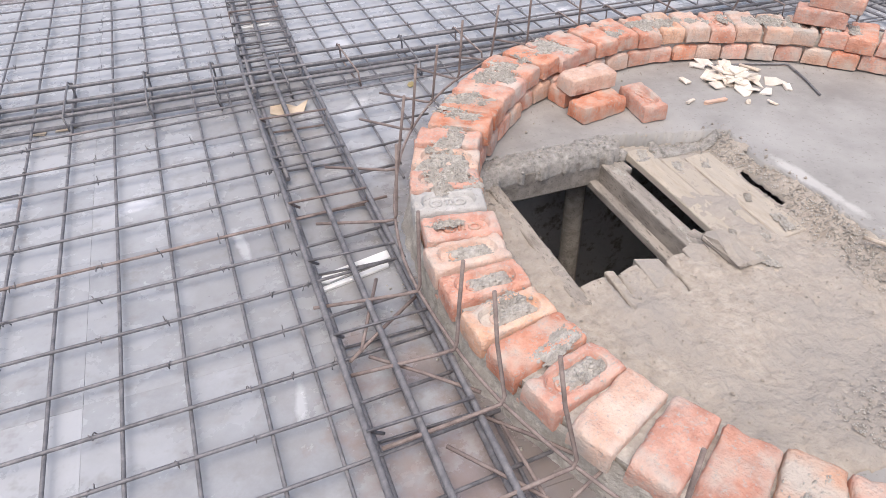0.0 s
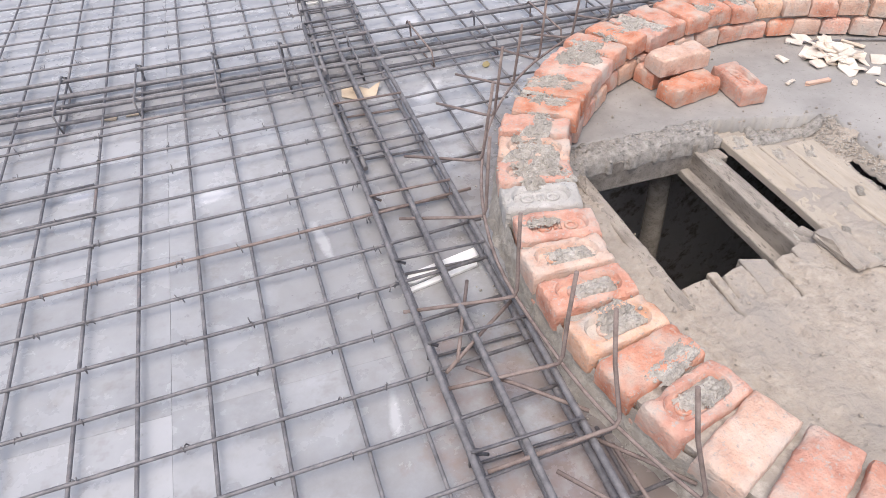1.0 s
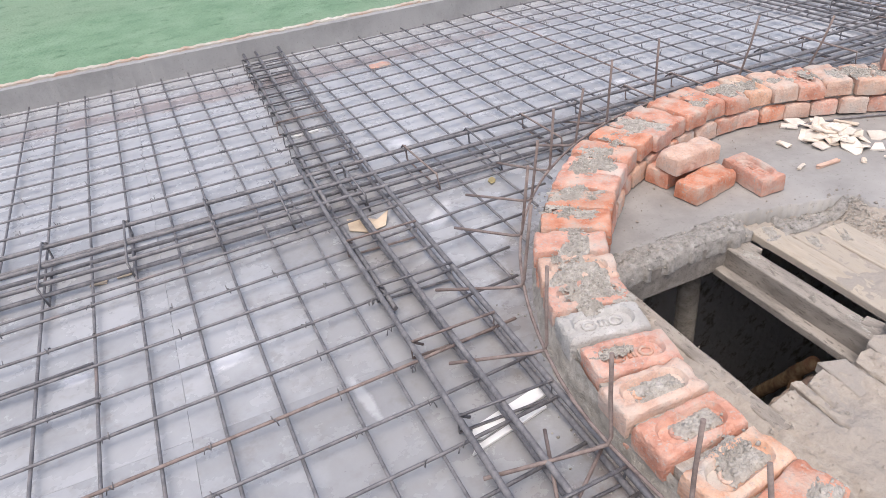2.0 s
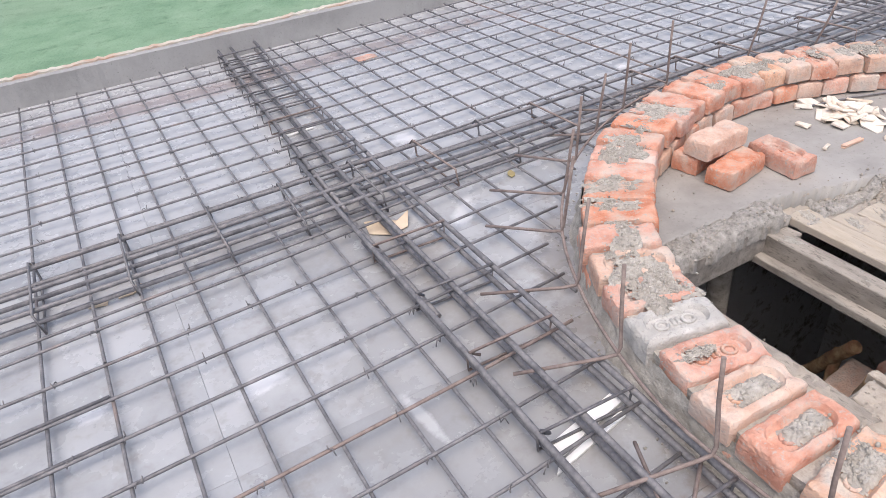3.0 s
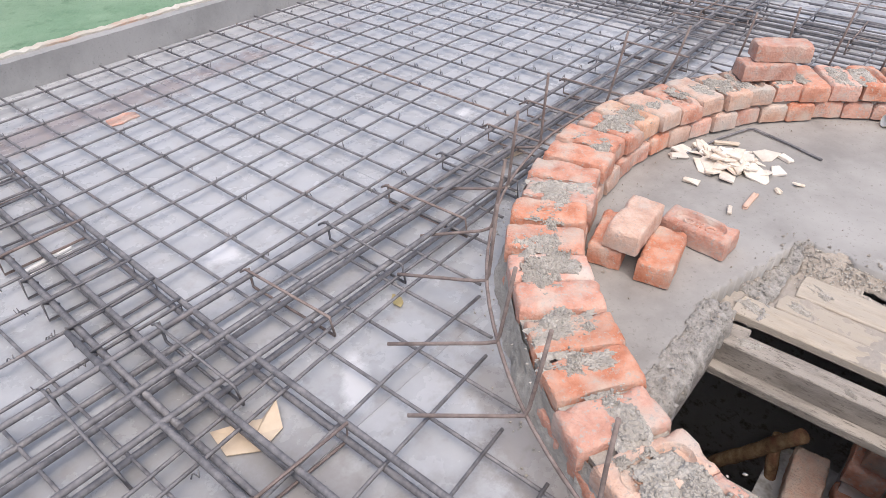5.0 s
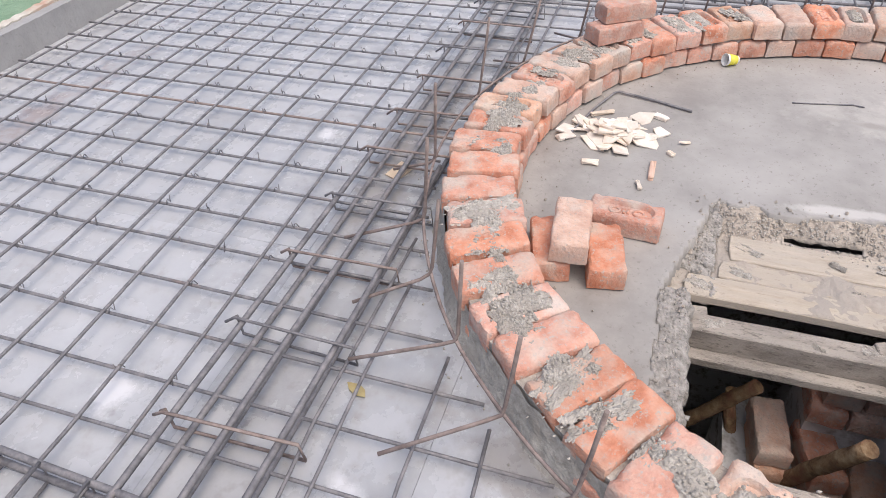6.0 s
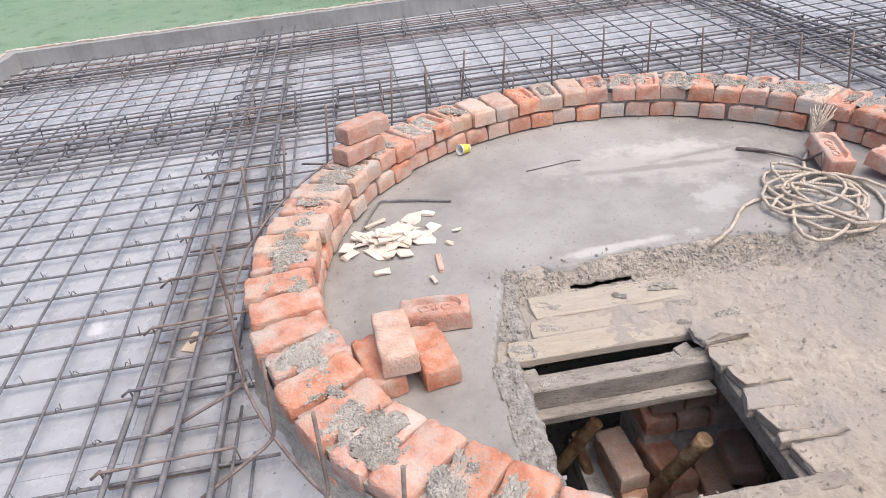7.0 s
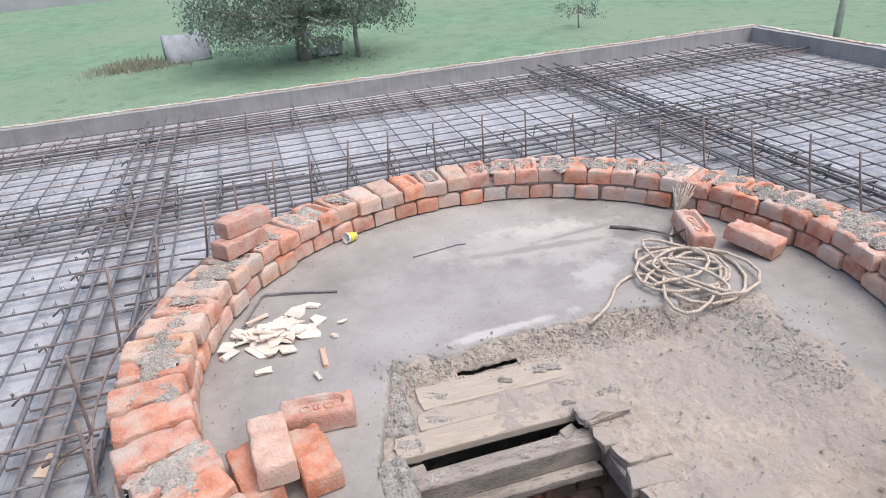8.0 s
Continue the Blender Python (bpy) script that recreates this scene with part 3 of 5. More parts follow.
def build_planks():
    z = BED + 0.008
    # three long planks beside the opening
    for x0, x1, y0, y1, dz in ((1.500, 1.597, 1.49, 2.305, 0.0), (1.603, 1.684, 1.60, 2.20, -0.003), (1.691, 1.812, 1.64, 2.17, 0.004)):
        plank = board("plank", x0, x1, y0, y1, z - 0.030 + dz, z + dz, M_PLANK, "weathered pale shuttering plank lying beside the opening", 0.010, 0.010, group="planks beside the opening")
        PLANKS.append((plank, (x0 + x1) / 2, y0, y1, z + dz))
    # runner across the opening, two stepped timbers
    runner = board("runner_timber", 1.380, 1.452, 1.60, 2.300, BED - 0.105, BED - 0.017, M_TIMBER, "grey mortar-stained timber runner across the opening", 0.01, category="timber")
    PLANKS.append((runner, 1.418, 1.72, 2.27, BED - 0.018))
    board("runner_batten", 1.336, 1.378, 1.70, 2.420, BED - 0.118, BED - 0.088, M_TIMBER, "dusty batten nailed along the runner's foot", 0.008, category="timber")
    # edge strip next to the ring
    board("edge_board", 0.872, 0.919, 1.58, 2.28, BED - 0.034, BED + 0.004, M_TIMBER, "narrow mortar-covered edge board of the opening", 0.006)
    # broken board ends south of the opening, their other ends under the crust
    for x0, x1, y1, dz in ((0.922, 1.013, 1.674, 0.002), (1.027, 1.058, 1.692, 0.005), (1.071, 1.150, 1.684, 0.001), (1.152, 1.232, 1.700, 0.004), (1.249, 1.330, 1.676, 0.002), (1.334, 1.420, 1.705, 0.005), (1.422, 1.495, 1.688, 0.003)):
        board("ragged_board", x0, x1, 1.45, y1, BED - 0.030, BED + 0.003 + dz, M_SAND, "mortar-caked board with a broken end at the opening", 0.016, 0.020, group="boards at the opening")
    header = block(0.50, 0.036, 0.120, 0.003)
    tagged(part("header_board", header, M_TIMBER, matrix=pose(1.155, 2.306, -0.240)), "grey board edge under the crumbly cement edge", "plank")
    stub = block(0.085, 0.07, 0.09, 0.004)
    tagged(part("stub_block", stub, M_TIMBER, matrix=pose(1.45, 2.262, BED - 0.115, 0, 0, 4)), "short timber stub at the plank end", "timber")
    jamb = block(0.56, 0.04, 0.075, 0.004)
    tagged(part("jamb_timber", jamb, M_TIMBER, matrix=pose(1.16, 1.664, BED - 0.108)), "dark timber joist under the broken board ends", "timber")
    wedge = prism([(0, 0), (0.055, -0.004), (0.05, 0.06), (0.01, 0.065)], -0.06, 0.03, 0.003)
    tagged(part("wedge_block", wedge, M_TIMBER, matrix=pose(1.435, 1.725, BED - 0.052, 8, -10, 20)), "small chipped timber wedge beside the runner", "timber")
    lump = block(0.085, 0.17, 0.026, 0.008, 2, 0.006, 2, rnd)
    tagged(part("mortar_slab", lump, M_SAND, matrix=pose(1.475, 1.635, BED + 0.004, 3, 4, 8)), "broken crust slab over the plank ends", "mortar lump")


build_planks()


def build_shaft():
    """The dim stair well below the opening; added walls, whitened to bounce light."""
    x0, x1, y0, y1, zb = 0.30, 3.2, 0.5, 2.95, -2.9
    for name, sx, sy, px, py in (("wall_shaft_west", 0.12, y1 - y0, x0, (y0 + y1) / 2), ("wall_shaft_east", 0.12, y1 - y0, x1, (y0 + y1) / 2),
                                 ("wall_shaft_south", x1 - x0 - 0.12, 0.12, (x0 + x1) / 2, y0), ("wall_shaft_north", x1 - x0 - 0.12, 0.12, (x0 + x1) / 2, y1)):
        tagged(part(name, block(sx, sy, -0.17 - zb, 0), M_BOUNCE, matrix=pose(px, py, zb)), "added wall of the well under the opening, whitened to bounce light", "wall", kind="structure")
    tagged(part("floor_shaft", block(x1 - x0, y1 - y0, 0.1, 0), M_BOUNCE, matrix=pose((x0 + x1) / 2, (y0 + y1) / 2, zb - 0.1)), "added floor of the well, whitened to bounce light", "floor", kind="structure")


build_shaft()


# ---- brick ring ----
BL, BW, BH = 0.232, 0.110, 0.074


def brick_mesh(name, seed, frog=True, worn=0.0032, mat=None):
    """One fired brick with rounded, chipped edges and a shallow round-ended frog; long side along x, standing on z = 0."""
    r = random.Random(seed)
    bm = bmesh.new()
    n = 44
    hx, hy, e = BL / 2, BW / 2, 0.006

    def outline(kx, ky, round_r):
        """Points at even angles on a rectangle with rounded corners."""
        out = []
        for k in range(n):
            # walk the perimeter so that corners get points of their own
            t = (k / n) * 2 * (2 * kx + 2 * ky)
            if t < 2 * ky:
                p = [kx, -ky + t]
            elif t < 2 * ky + 2 * kx:
                p = [kx - (t - 2 * ky), ky]
            elif t < 4 * ky + 2 * kx:
                p = [-kx, ky - (t - 2 * ky - 2 * kx)]
            else:
                p = [-kx + (t - 4 * ky - 2 * kx), -ky]
            cx = max(-(kx - round_r), min(kx - round_r, p[0]))
            cy = max(-(ky - round_r), min(ky - round_r, p[1]))
            d = Vector((p[0] - cx, p[1] - cy))
            if d.length > round_r and round_r > 0:
                d = d.normalized() * round_r
            out.append((cx + d.x, cy + d.y))
        return out

    loops = [(outline(hx - e, hy - e, 0.004), 0.0), (outline(hx, hy, 0.005), 0.004), (outline(hx, hy, 0.005), BH * 0.5), (outline(hx, hy, 0.009), BH - 0.010), (outline(hx - 0.003, hy - 0.003, 0.010), BH - 0.003), (outline(hx - 0.009, hy - 0.009, 0.010), BH)]
    if frog:
        loops += [(outline(hx * 0.76, hy * 0.64, hy * 0.62), BH), (outline(hx * 0.735, hy * 0.58, hy * 0.56), BH - 0.005), (outline(hx * 0.69, hy * 0.49, hy * 0.47), BH - 0.015), (outline(hx * 0.30, hy * 0.15, hy * 0.14), BH - 0.015)]
    else:
        loops += [(outline(hx * 0.75, hy * 0.6, 0.02), BH), (outline(hx * 0.4, hy * 0.2, 0.01), BH)]
    rings = [[bm.verts.new((x, y, z)) for x, y in pts] for pts, z in loops]
    for p, q in zip(rings, rings[1:]):
        for k in range(n):
            bm.faces.new((p[k], p[(k + 1) % n], q[(k + 1) % n], q[k]))
    bm.faces.new(list(reversed(rings[0])))
    bm.faces.new(rings[-1])
    bm.normal_update()
    off = Vector((seed * 3.7, seed * 1.3, 0))
    chips = [Vector((r.choice((-1, 1)) * hx * r.uniform(0.3, 1), r.choice((-1, 1)) * hy, BH)) for _ in range(3)] + [Vector((r.choice((-1, 1)) * hx, r.choice((-1, 1)) * hy * r.uniform(0.2, 1), BH)) for _ in range(2)]
    depth = [r.uniform(0.003, 0.009) for _ in chips]
    moved = []
    for v in bm.verts:
        d = N3(v.co * 18 + off) * worn + N3(v.co * 75 + off) * worn * 0.9
        c = v.co + v.normal * d
        for ch, dp in zip(chips, depth):
            k = 1 - (v.co - ch).length / 0.022
            if k > 0:
                c += Vector((-math.copysign(1, ch.x) * 0.4 * (abs(ch.x) > hx * 0.98), -math.copysign(1, ch.y) * 0.4 * (abs(ch.y) > hy * 0.98), -0.8)) * dp * k * 1.6
        moved.append(c)
    for v, c in zip(bm.verts, moved):
        v.co = c
    bmesh.ops.recalc_face_normals(bm, faces=bm.faces[:])
    me = bpy.data.meshes.new(name)
    bm.to_mesh(me)
    bm.free()
    me.polygons.foreach_set("use_smooth", [True] * len(me.polygons))
    me.set_sharp_from_angle(angle=0.75)
    me.materials.append(mat or M_BRICK)
    return me


BRICKS = [brick_mesh("brick", k, True) for k in range(5)]
PALES = [brick_mesh("brick", 10 + k, True, mat=M_BRICK_PALE) for k in range(3)]
GREYS = [brick_mesh("brick", 50, True, mat=M_BRICK_GREY), brick_mesh("brick", 51, True, mat=M_BRICK_GREY)]
PLAINS = [brick_mesh("brick", 20 + k, False) for k in range(4)]
PLAIN_PALES = [brick_mesh("brick", 30 + k, False, mat=M_BRICK_PALE) for k in range(3)]


def stamp_mesh(mat):
    """Raised worn ring marks on the frog's floor."""
    bm = bmesh.new()
    z = BH - 0.0140
    for x, r, a0, a1 in ((-0.040, 0.014, 0, 360), (0.036, 0.014, 0, 360)):
        tube([(x + r * 1.15 * math.cos(radians(a)), r * math.sin(radians(a)), z) for a in range(a0, a1 + 1, 20)], 0.0046, 6, bm=bm)
    for x, h in ((-0.007, 0.012), (0.006, 0.012)):
        tube([(x, -h, z - 0.001), (x + 0.001, 0.0, z), (x, h, z - 0.001)], 0.0050, 6, bm=bm)
    me = bpy.data.meshes.new("stamp")
    bm.to_mesh(me)
    bm.free()
    me.materials.append(mat)
    return me


STAMP_RED, STAMP_PALE, STAMP_GREY = stamp_mesh(M_BRICK), stamp_mesh(M_BRICK_PALE), stamp_mesh(M_BRICK_GREY)


def dab_mesh(seed, lx=0.21, ly=0.125, cover=0.0, height=0.015):
    """Crumbly trowelled mortar; its underside sinks below what it lies on."""
    bm = bmesh.new()
    nx, ny = 46, 26
    r = random.Random(seed)
    off = Vector((seed * 5.3, seed * 2.1, seed))
    rows = []
    for i in range(nx + 1):
        row = []
        for j in range(ny + 1):
            x, y = lx * (i / nx - 0.5), ly * (j / ny - 0.5)
            edge = min(1.0, 5 * min(i / nx, 1 - i / nx), 4 * min(j / ny, 1 - j / ny))
            h = 1.5 * N3(Vector((x * 13, y * 18, 0)) + off) + 0.7 * N3(Vector((x * 34, y * 34, 2)) + off) + cover
            z = height * (0.55 * min(1.0, max(-1.0, h)) - 1.3 * (1 - edge)) + 0.5 * height * abs(N3(Vector((x * 75, y * 75, 1)) + off)) + 0.32 * height * N3(Vector((x * 150, y * 150, 1)) + off)
            row.append(bm.verts.new((x + 0.003 * N3(Vector((x * 90, y * 90, 4))), y + 0.003 * N3(Vector((x * 90, y * 90, 7))), max(z, -0.007))))
        rows.append(row)
    for i in range(nx):
        for j in range(ny):
            q = (rows[i][j], rows[i + 1][j], rows[i + 1][j + 1], rows[i][j + 1])
            if max(v.co.z for v in q) > -0.003:
                bm.faces.new(q)
    bmesh.ops.delete(bm, geom=[v for v in bm.verts if not v.link_faces], context="VERTS")
    spots = [v.co.copy() for v in bm.verts if v.co.z > 0.001]
    for k in range(int(lx * ly * (4200 if lx > 0.15 else 6500))):
        c = r.choice(spots) if spots and k % 5 else Vector((r.gauss(0, lx * 0.26), r.gauss(0, ly * 0.26), 0.001))
        big = 1.05
        q = big * (r.uniform(0.0020, 0.0045) if k % 4 else r.uniform(0.0045, 0.0075))
        lump(bm, c.x, c.y, c.z - 0.12 * q, q, r)
    me = bpy.data.meshes.new("mortar_dab")
    bm.to_mesh(me)
    bm.free()
    me.materials.append(M_MORTAR)
    return me


DABS = [dab_mesh(k, cover=0.35 * (k % 4) - 0.35) for k in range(12)]
FILLS = [dab_mesh(40 + k, 0.135, 0.062, 0.9, 0.011) for k in range(4)]

for ob, px, py0, py1, pz in PLANKS:
    for y, s in ((py1 - 0.05, 0.55), (py0 + 0.06, 0.6), (py0 + 0.22, 0.3)):
        share("mortar_dab", rnd.choice(DABS), ob, pose(px + rnd.uniform(-0.02, 0.02), y, pz, 0, 0, rnd.uniform(60, 120)) @ Matrix.Diagonal((s, s * 0.8, 0.45, 1)))


def annulus(bm, r0, r1, z0, z1, n=144, wob=0.0, taper=0.0):
    rows = []
    for k in range(n):
        a = 360 * k / n
        w = wob * N3(Vector((math.cos(radians(a)) * 6, math.sin(radians(a)) * 6, z1 * 9))) + wob * 0.6 * N3(Vector((math.cos(radians(a)) * 25, math.sin(radians(a)) * 25, 3)))
        rows.append([bm.verts.new(around(a, *p)) for p in ((r0, z0), (r0, z1 + 0.3 * w), (r1 - taper + w, z1 + 0.3 * w), (r1 + w, z0))])
    for k in range(n):
        p, q = rows[k], rows[(k + 1) % n]
        for i in range(4):
            bm.faces.new((p[i], p[(i + 1) % 4], q[(i + 1) % 4], q[i]))
    bmesh.ops.recalc_face_normals(bm, faces=bm.faces[:])
    return bm


def build_ring():
    ring = empty("wall_ring", pose(0, 0, 0), label="low round wall of two courses of radially laid red bricks", category="brick wall", kind="structure")
    core = annulus(bmesh.new(), R_IN + 0.030, R_OUT - 0.016, FLOOR - 0.1, TOP - 0.030, wob=0.006)
    part("mortar_bed", core, M_MORTAR, ring, "grey cement mortar between the bricks", smooth=False)
    skirt = bmesh.new()
    cols, steps = 620, 9
    grid = []
    for k in range(cols):
        t = 360 * k / cols
        u = Vector((math.cos(radians(t)), math.sin(radians(t)), 0))
        hi = 0.050 + 0.026 * N3(u * 7) + 0.018 * N3(u * 26)
        wide = 0.030 + 0.022 * N3(u * 5 + Vector((0, 0, 7))) + 0.012 * N3(u * 30 + Vector((0, 0, 2)))
        line = []
        for s in range(steps + 1):
            w = s / steps
            rough = 0.008 * N3(u * 60 + Vector((0, 0, s * 0.9))) + 0.006 * abs(N3(u * 140 + Vector((0, 0, s * 1.9))))
            line.append(skirt.verts.new(around(t, R_OUT - 0.006 + wide * w ** 1.5 + rough * (s > 0), DECK - 0.004 + (hi - DECK) * (1 - w) ** 1.15 + 0.5 * rough * (0 < s < steps))))
        grid.append(line)
    for k in range(cols):
        for s in range(steps):
            skirt.faces.new((grid[k][s], grid[k][s + 1], grid[(k + 1) % cols][s + 1], grid[(k + 1) % cols][s]))
    bmesh.ops.recalc_face_normals(skirt, faces=skirt.faces[:])
    crumbs = random.Random(5)
    for _ in range(420):
        d = around(crumbs.uniform(0, 360), R_OUT + abs(crumbs.gauss(0, 0.05)) + 0.02, 0.0)
        lump(skirt, d.x, d.y, DECK + 0.002, crumbs.uniform(0.0015, 0.0045), crumbs)
    part("mortar_skirt", skirt, M_MORTAR, ring, "smeared mortar at the foot of the wall", smooth=True)
    # joints between the bricks of the upper course, counted round the ring
    joints = []
    for a0, a1, k in ((74.0, 163.5, 16), (163.5, 179.8, 3), (179.8, 211.3, 6), (211.3, 280.1, 12), (280.1, 348.4, 12), (348.4, 434.0, 15)):
        joints += [a0 + (a1 - a0) * t / k for t in range(k)]
    n = len(joints)
    # bricks at the near side: azimuth, pale, hollow upwards, mortar (0 none, 1 in the hollow, 2 lump, 3 both, 4 all over)
    near = ((138.5, 0, 0, 4), (144, 0, 0, 4), (149.5, 0, 0, 2), (155, 1, 1, 3), (160.6, 0, 1, 2), (166, 2, 1, 0), (171, 0, 1, 2), (177, 1, 1, 1), (182, 0, 1, 1), (187, 1, 1, 3), (192, 0, 0, 2), (197, 0, 1, 3),
            (202.5, 1, 0, 0), (208.2, 0, 0, 0), (214, 0, 0, 0), (220, 1, 0, 2), (226, 0, 0, 0))
    for course, z, r_mid in ((0, FLOOR + 0.006, (R_IN + R_OUT) / 2 - 0.004), (1, TOP - BH, (R_IN + R_OUT) / 2)):
        for k in range(n):
            a0, a1 = joints[k], joints[(k + 1) % n] + (360 if k == n - 1 else 0)
            a = (a0 + a1) / 2 + (2.4 if course == 0 else 0) + rnd.uniform(-0.25, 0.25)
            pale, frog, mortar = rnd.random() < (0.34 if course else 0.5), rnd.random() < 0.45, rnd.choice((0, 2, 2, 2, 4, 4, 3))
            for na, p, f, m in near:
                if abs(na - (a % 360)) < 2.7:
                    pale, frog, mortar = p, bool(f), m
            if course == 0:
                frog, mortar = False, 0
            pool = (GREYS if pale == 2 else PALES if pale else BRICKS) if frog else (PLAIN_PALES if pale else PLAINS)
            c = around(a, r_mid + rnd.uniform(-0.014, 0.014), z + (rnd.uniform(-0.003, 0.005) if course else 0))
            turn = a + 180 * rnd.randint(0, 1) + rnd.uniform(-2.6, 2.6)
            width = min(1.14, (a1 - a0) / 5.15)
            b = share("brick", rnd.choice(pool), ring, pose(c.x, c.y, c.z, rnd.uniform(-1.5, 1.5), rnd.uniform(-1.2, 1.2), turn) @ Matrix.Diagonal((1, width, 1, 1)))
            if frog:
                share("stamp", STAMP_GREY if pale == 2 else STAMP_PALE if pale else STAMP_RED, b, Matrix.Identity(4))
            if mortar in (1, 3):
                d = around(a, r_mid - 0.003, c.z + BH - 0.010)
                share("mortar_fill", rnd.choice(FILLS), ring, pose(d.x, d.y, d.z, 0, 0, turn))
            if mortar in (2, 3, 4):
                s = {2: rnd.uniform(0.6, 0.9), 3: rnd.uniform(0.5, 0.7), 4: rnd.uniform(0.95, 1.12)}[mortar]
                d = around(a + rnd.uniform(-2.2, 2.2), r_mid + (rnd.uniform(-0.02, 0.02) if mortar == 4 else rnd.uniform(-0.035, 0.05)), TOP - 0.001)
                share("mortar_dab", rnd.choice(DABS), ring, pose(d.x, d.y, d.z, 0, 0, a + rnd.uniform(-14, 14)) @ Matrix.Diagonal((s * rnd.uniform(1.0, 1.2), s * rnd.uniform(0.7, 1.0), rnd.uniform(0.55, 0.95), 1)))
    for k in range(56):
        t = rnd.uniform(112, 163) if k < 20 else rnd.uniform(60, 110) if k < 30 else rnd.uniform(250, 345)
        s = rnd.uniform(0.5, 0.95)
        d = around(t, (R_IN + R_OUT) / 2 + rnd.uniform(-0.06, 0.05), TOP)
        share("mortar_dab", rnd.choice(DABS), ring, pose(d.x, d.y, d.z, 0, 0, t + 90 + rnd.uniform(-40, 40)) @ Matrix.Diagonal((s, s, 1, 1)))
    return ring


build_ring()


# ---- reinforcement ----


def clip_ring(fixed, axis, lo, hi, r=R_OUT + 0.05):
    """The stretches of a straight bar that lie outside the ring."""
    d = fixed - (CX if axis == "y" else CY)
    c = CY if axis == "y" else CX
    if abs(d) >= r:
        return [(lo, hi)]
    h = math.sqrt(r * r - d * d)
    return [(lo, c - h + rnd.uniform(-0.03, 0.02)), (c + h + rnd.uniform(-0.02, 0.03), hi)]


def wavy(axis, fixed, a, b, z, amp=0.004, sag=0.003):
    n = max(3, int((b - a) / 0.35))
    ph = rnd.uniform(0, 50)
    slope = rnd.uniform(-0.0035, 0.0035)
    pts = []
    for k in range(n + 1):
        s = a + (b - a) * k / n
        o = amp * N3(Vector((s * 0.8, ph, 0))) + slope * (s - (a + b) / 2)
        dz = sag * N3(Vector((s * 1.7, ph, 3)))
        pts.append((s, fixed + o, z + dz) if axis == "x" else (fixed + o, s, z + dz))
    return pts


def build_mat():
    mat = empty("rebar_mat", label="tied grid of dark ribbed steel bars laid over the deck", category="rebar grid")

    def lay(axis, f, lo, hi, z, slope=0.0, rust=0.08):
        for a, b in clip_ring(f, axis, lo, hi):
            if b - a > 0.12:
                pts = wavy(axis, f + rnd.uniform(-0.005, 0.005), a, b, z)
                if axis == "y":
                    pts = [(x + slope * (y - 1.9), y, q) for x, y, q in pts]
                else:
                    pts = [(x, y + (slope * (min(x, 0.7) + 0.085 + 0.9 * max(0.0, min(x, 0.7))) if f < 3.2 else slope * max(0.0, min(x, 2.0) - 0.6)), q) for x, y, q in pts]
                part("bar", tube(pts, 0.0051, 6), M_RUST if rnd.random() < rust else M_REBAR, mat)

    north, south, v, h = Y_N - 0.05, Y_S + 0.06, DECK + 0.030, DECK + 0.039
    xs = [0.060, -0.083, -0.252, -0.409, -0.569, -0.716, -0.881] + [-0.881 - 0.159 * k for k in range(1, 26)]
    for x in xs:                                                    # west of the near beam
        lay("y", x, south, north - rnd.uniform(0, 0.04), v, -0.015)
    xn = [0.545 + 0.163 * k for k in range(0, 34)]
    for x in xn:                                                    # north of the ring
        lay("y", x, 1.9 if x < 3.43 else 2.45, north - rnd.uniform(0, 0.04), v)
    for x in [0.430 + 0.157 * k for k in range(0, 20)]:             # south of the ring
        lay("y", x, south, 1.9, v + 0.001)
    for x in [3.963 + 0.155 * k for k in range(0, 13)]:             # beyond the ring
        lay("y", x, south, 2.9 + rnd.uniform(-0.2, 0.3), v + 0.001)
    ys = [1.371 - 0.157 * k for k in range(1, 24)] + [1.371, 1.522, 1.680, 1.841, 2.005, 2.158, 2.339, 2.500, 2.667, 2.824, 2.999]
    yn = [3.510 + 0.1625 * k for k in range(0, 12)]
    for y in ys + [3.075]:
        lay("x", y, X_W + 0.1, 3.45 if y > -0.3 else X_E - 0.06, h, 0.035, rust=0.10)
        if rnd.random() < 0.5 and y < 2.9:
            s = rnd.uniform(-1.0, -0.2)
            part("lap_bar", tube([(px, py + 0.035 * (px + 0.085), pz) for px, py, pz in wavy("x", y + 0.011, s - 1.4, s, h + 0.0005)], 0.0051, 6), M_REBAR, mat)
    for y in yn:
        if y < north:
            lay("x", y, X_W + 0.1, X_E - 0.05 - rnd.uniform(0, 0.05), h, 0.045, rust=0.10)
    for y in [1.810 + 0.2064 * k for k in range(-9, 7)]:
        lay("x", y, 3.45, X_E - 0.06 - rnd.uniform(0, 0.04), h)
    # tie wire at the crossings, too many and too small to part
    ties = bmesh.new()
    for x in xs[:16] + xn:
        for y in (ys + yn if x < 0.1 else yn):
            if -2.4 < x < X_E - 0.2 and -1.0 < y < Y_N - 0.1 and math.hypot(x - CX, y - CY) > R_OUT + 0.1 and rnd.random() < 0.6:
                a = rnd.uniform(0, 6.28)
                x, y = (x - 0.015 * (y - 1.9), y + 0.035 * (x + 0.085)) if x < 0.1 and y < 3.1 else (x, y)
                dx, dy = 0.009 * math.cos(a), 0.009 * math.sin(a)
                tube([(x - dx, y - dy, v), (x - 0.3 * dx, y - 0.3 * dy, h + 0.008), (x + 0.3 * dx, y + 0.3 * dy, h + 0.008), (x + dx, y + dy, v + 0.002), (x + 1.6 * dx, y + 1.2 * dy, h + 0.018)], 0.0020, 3, bm=ties)
    t = part("tie_wire", ties, M_REBAR, mat)
    t["kind"] = "stuff"
    return mat


build_mat()


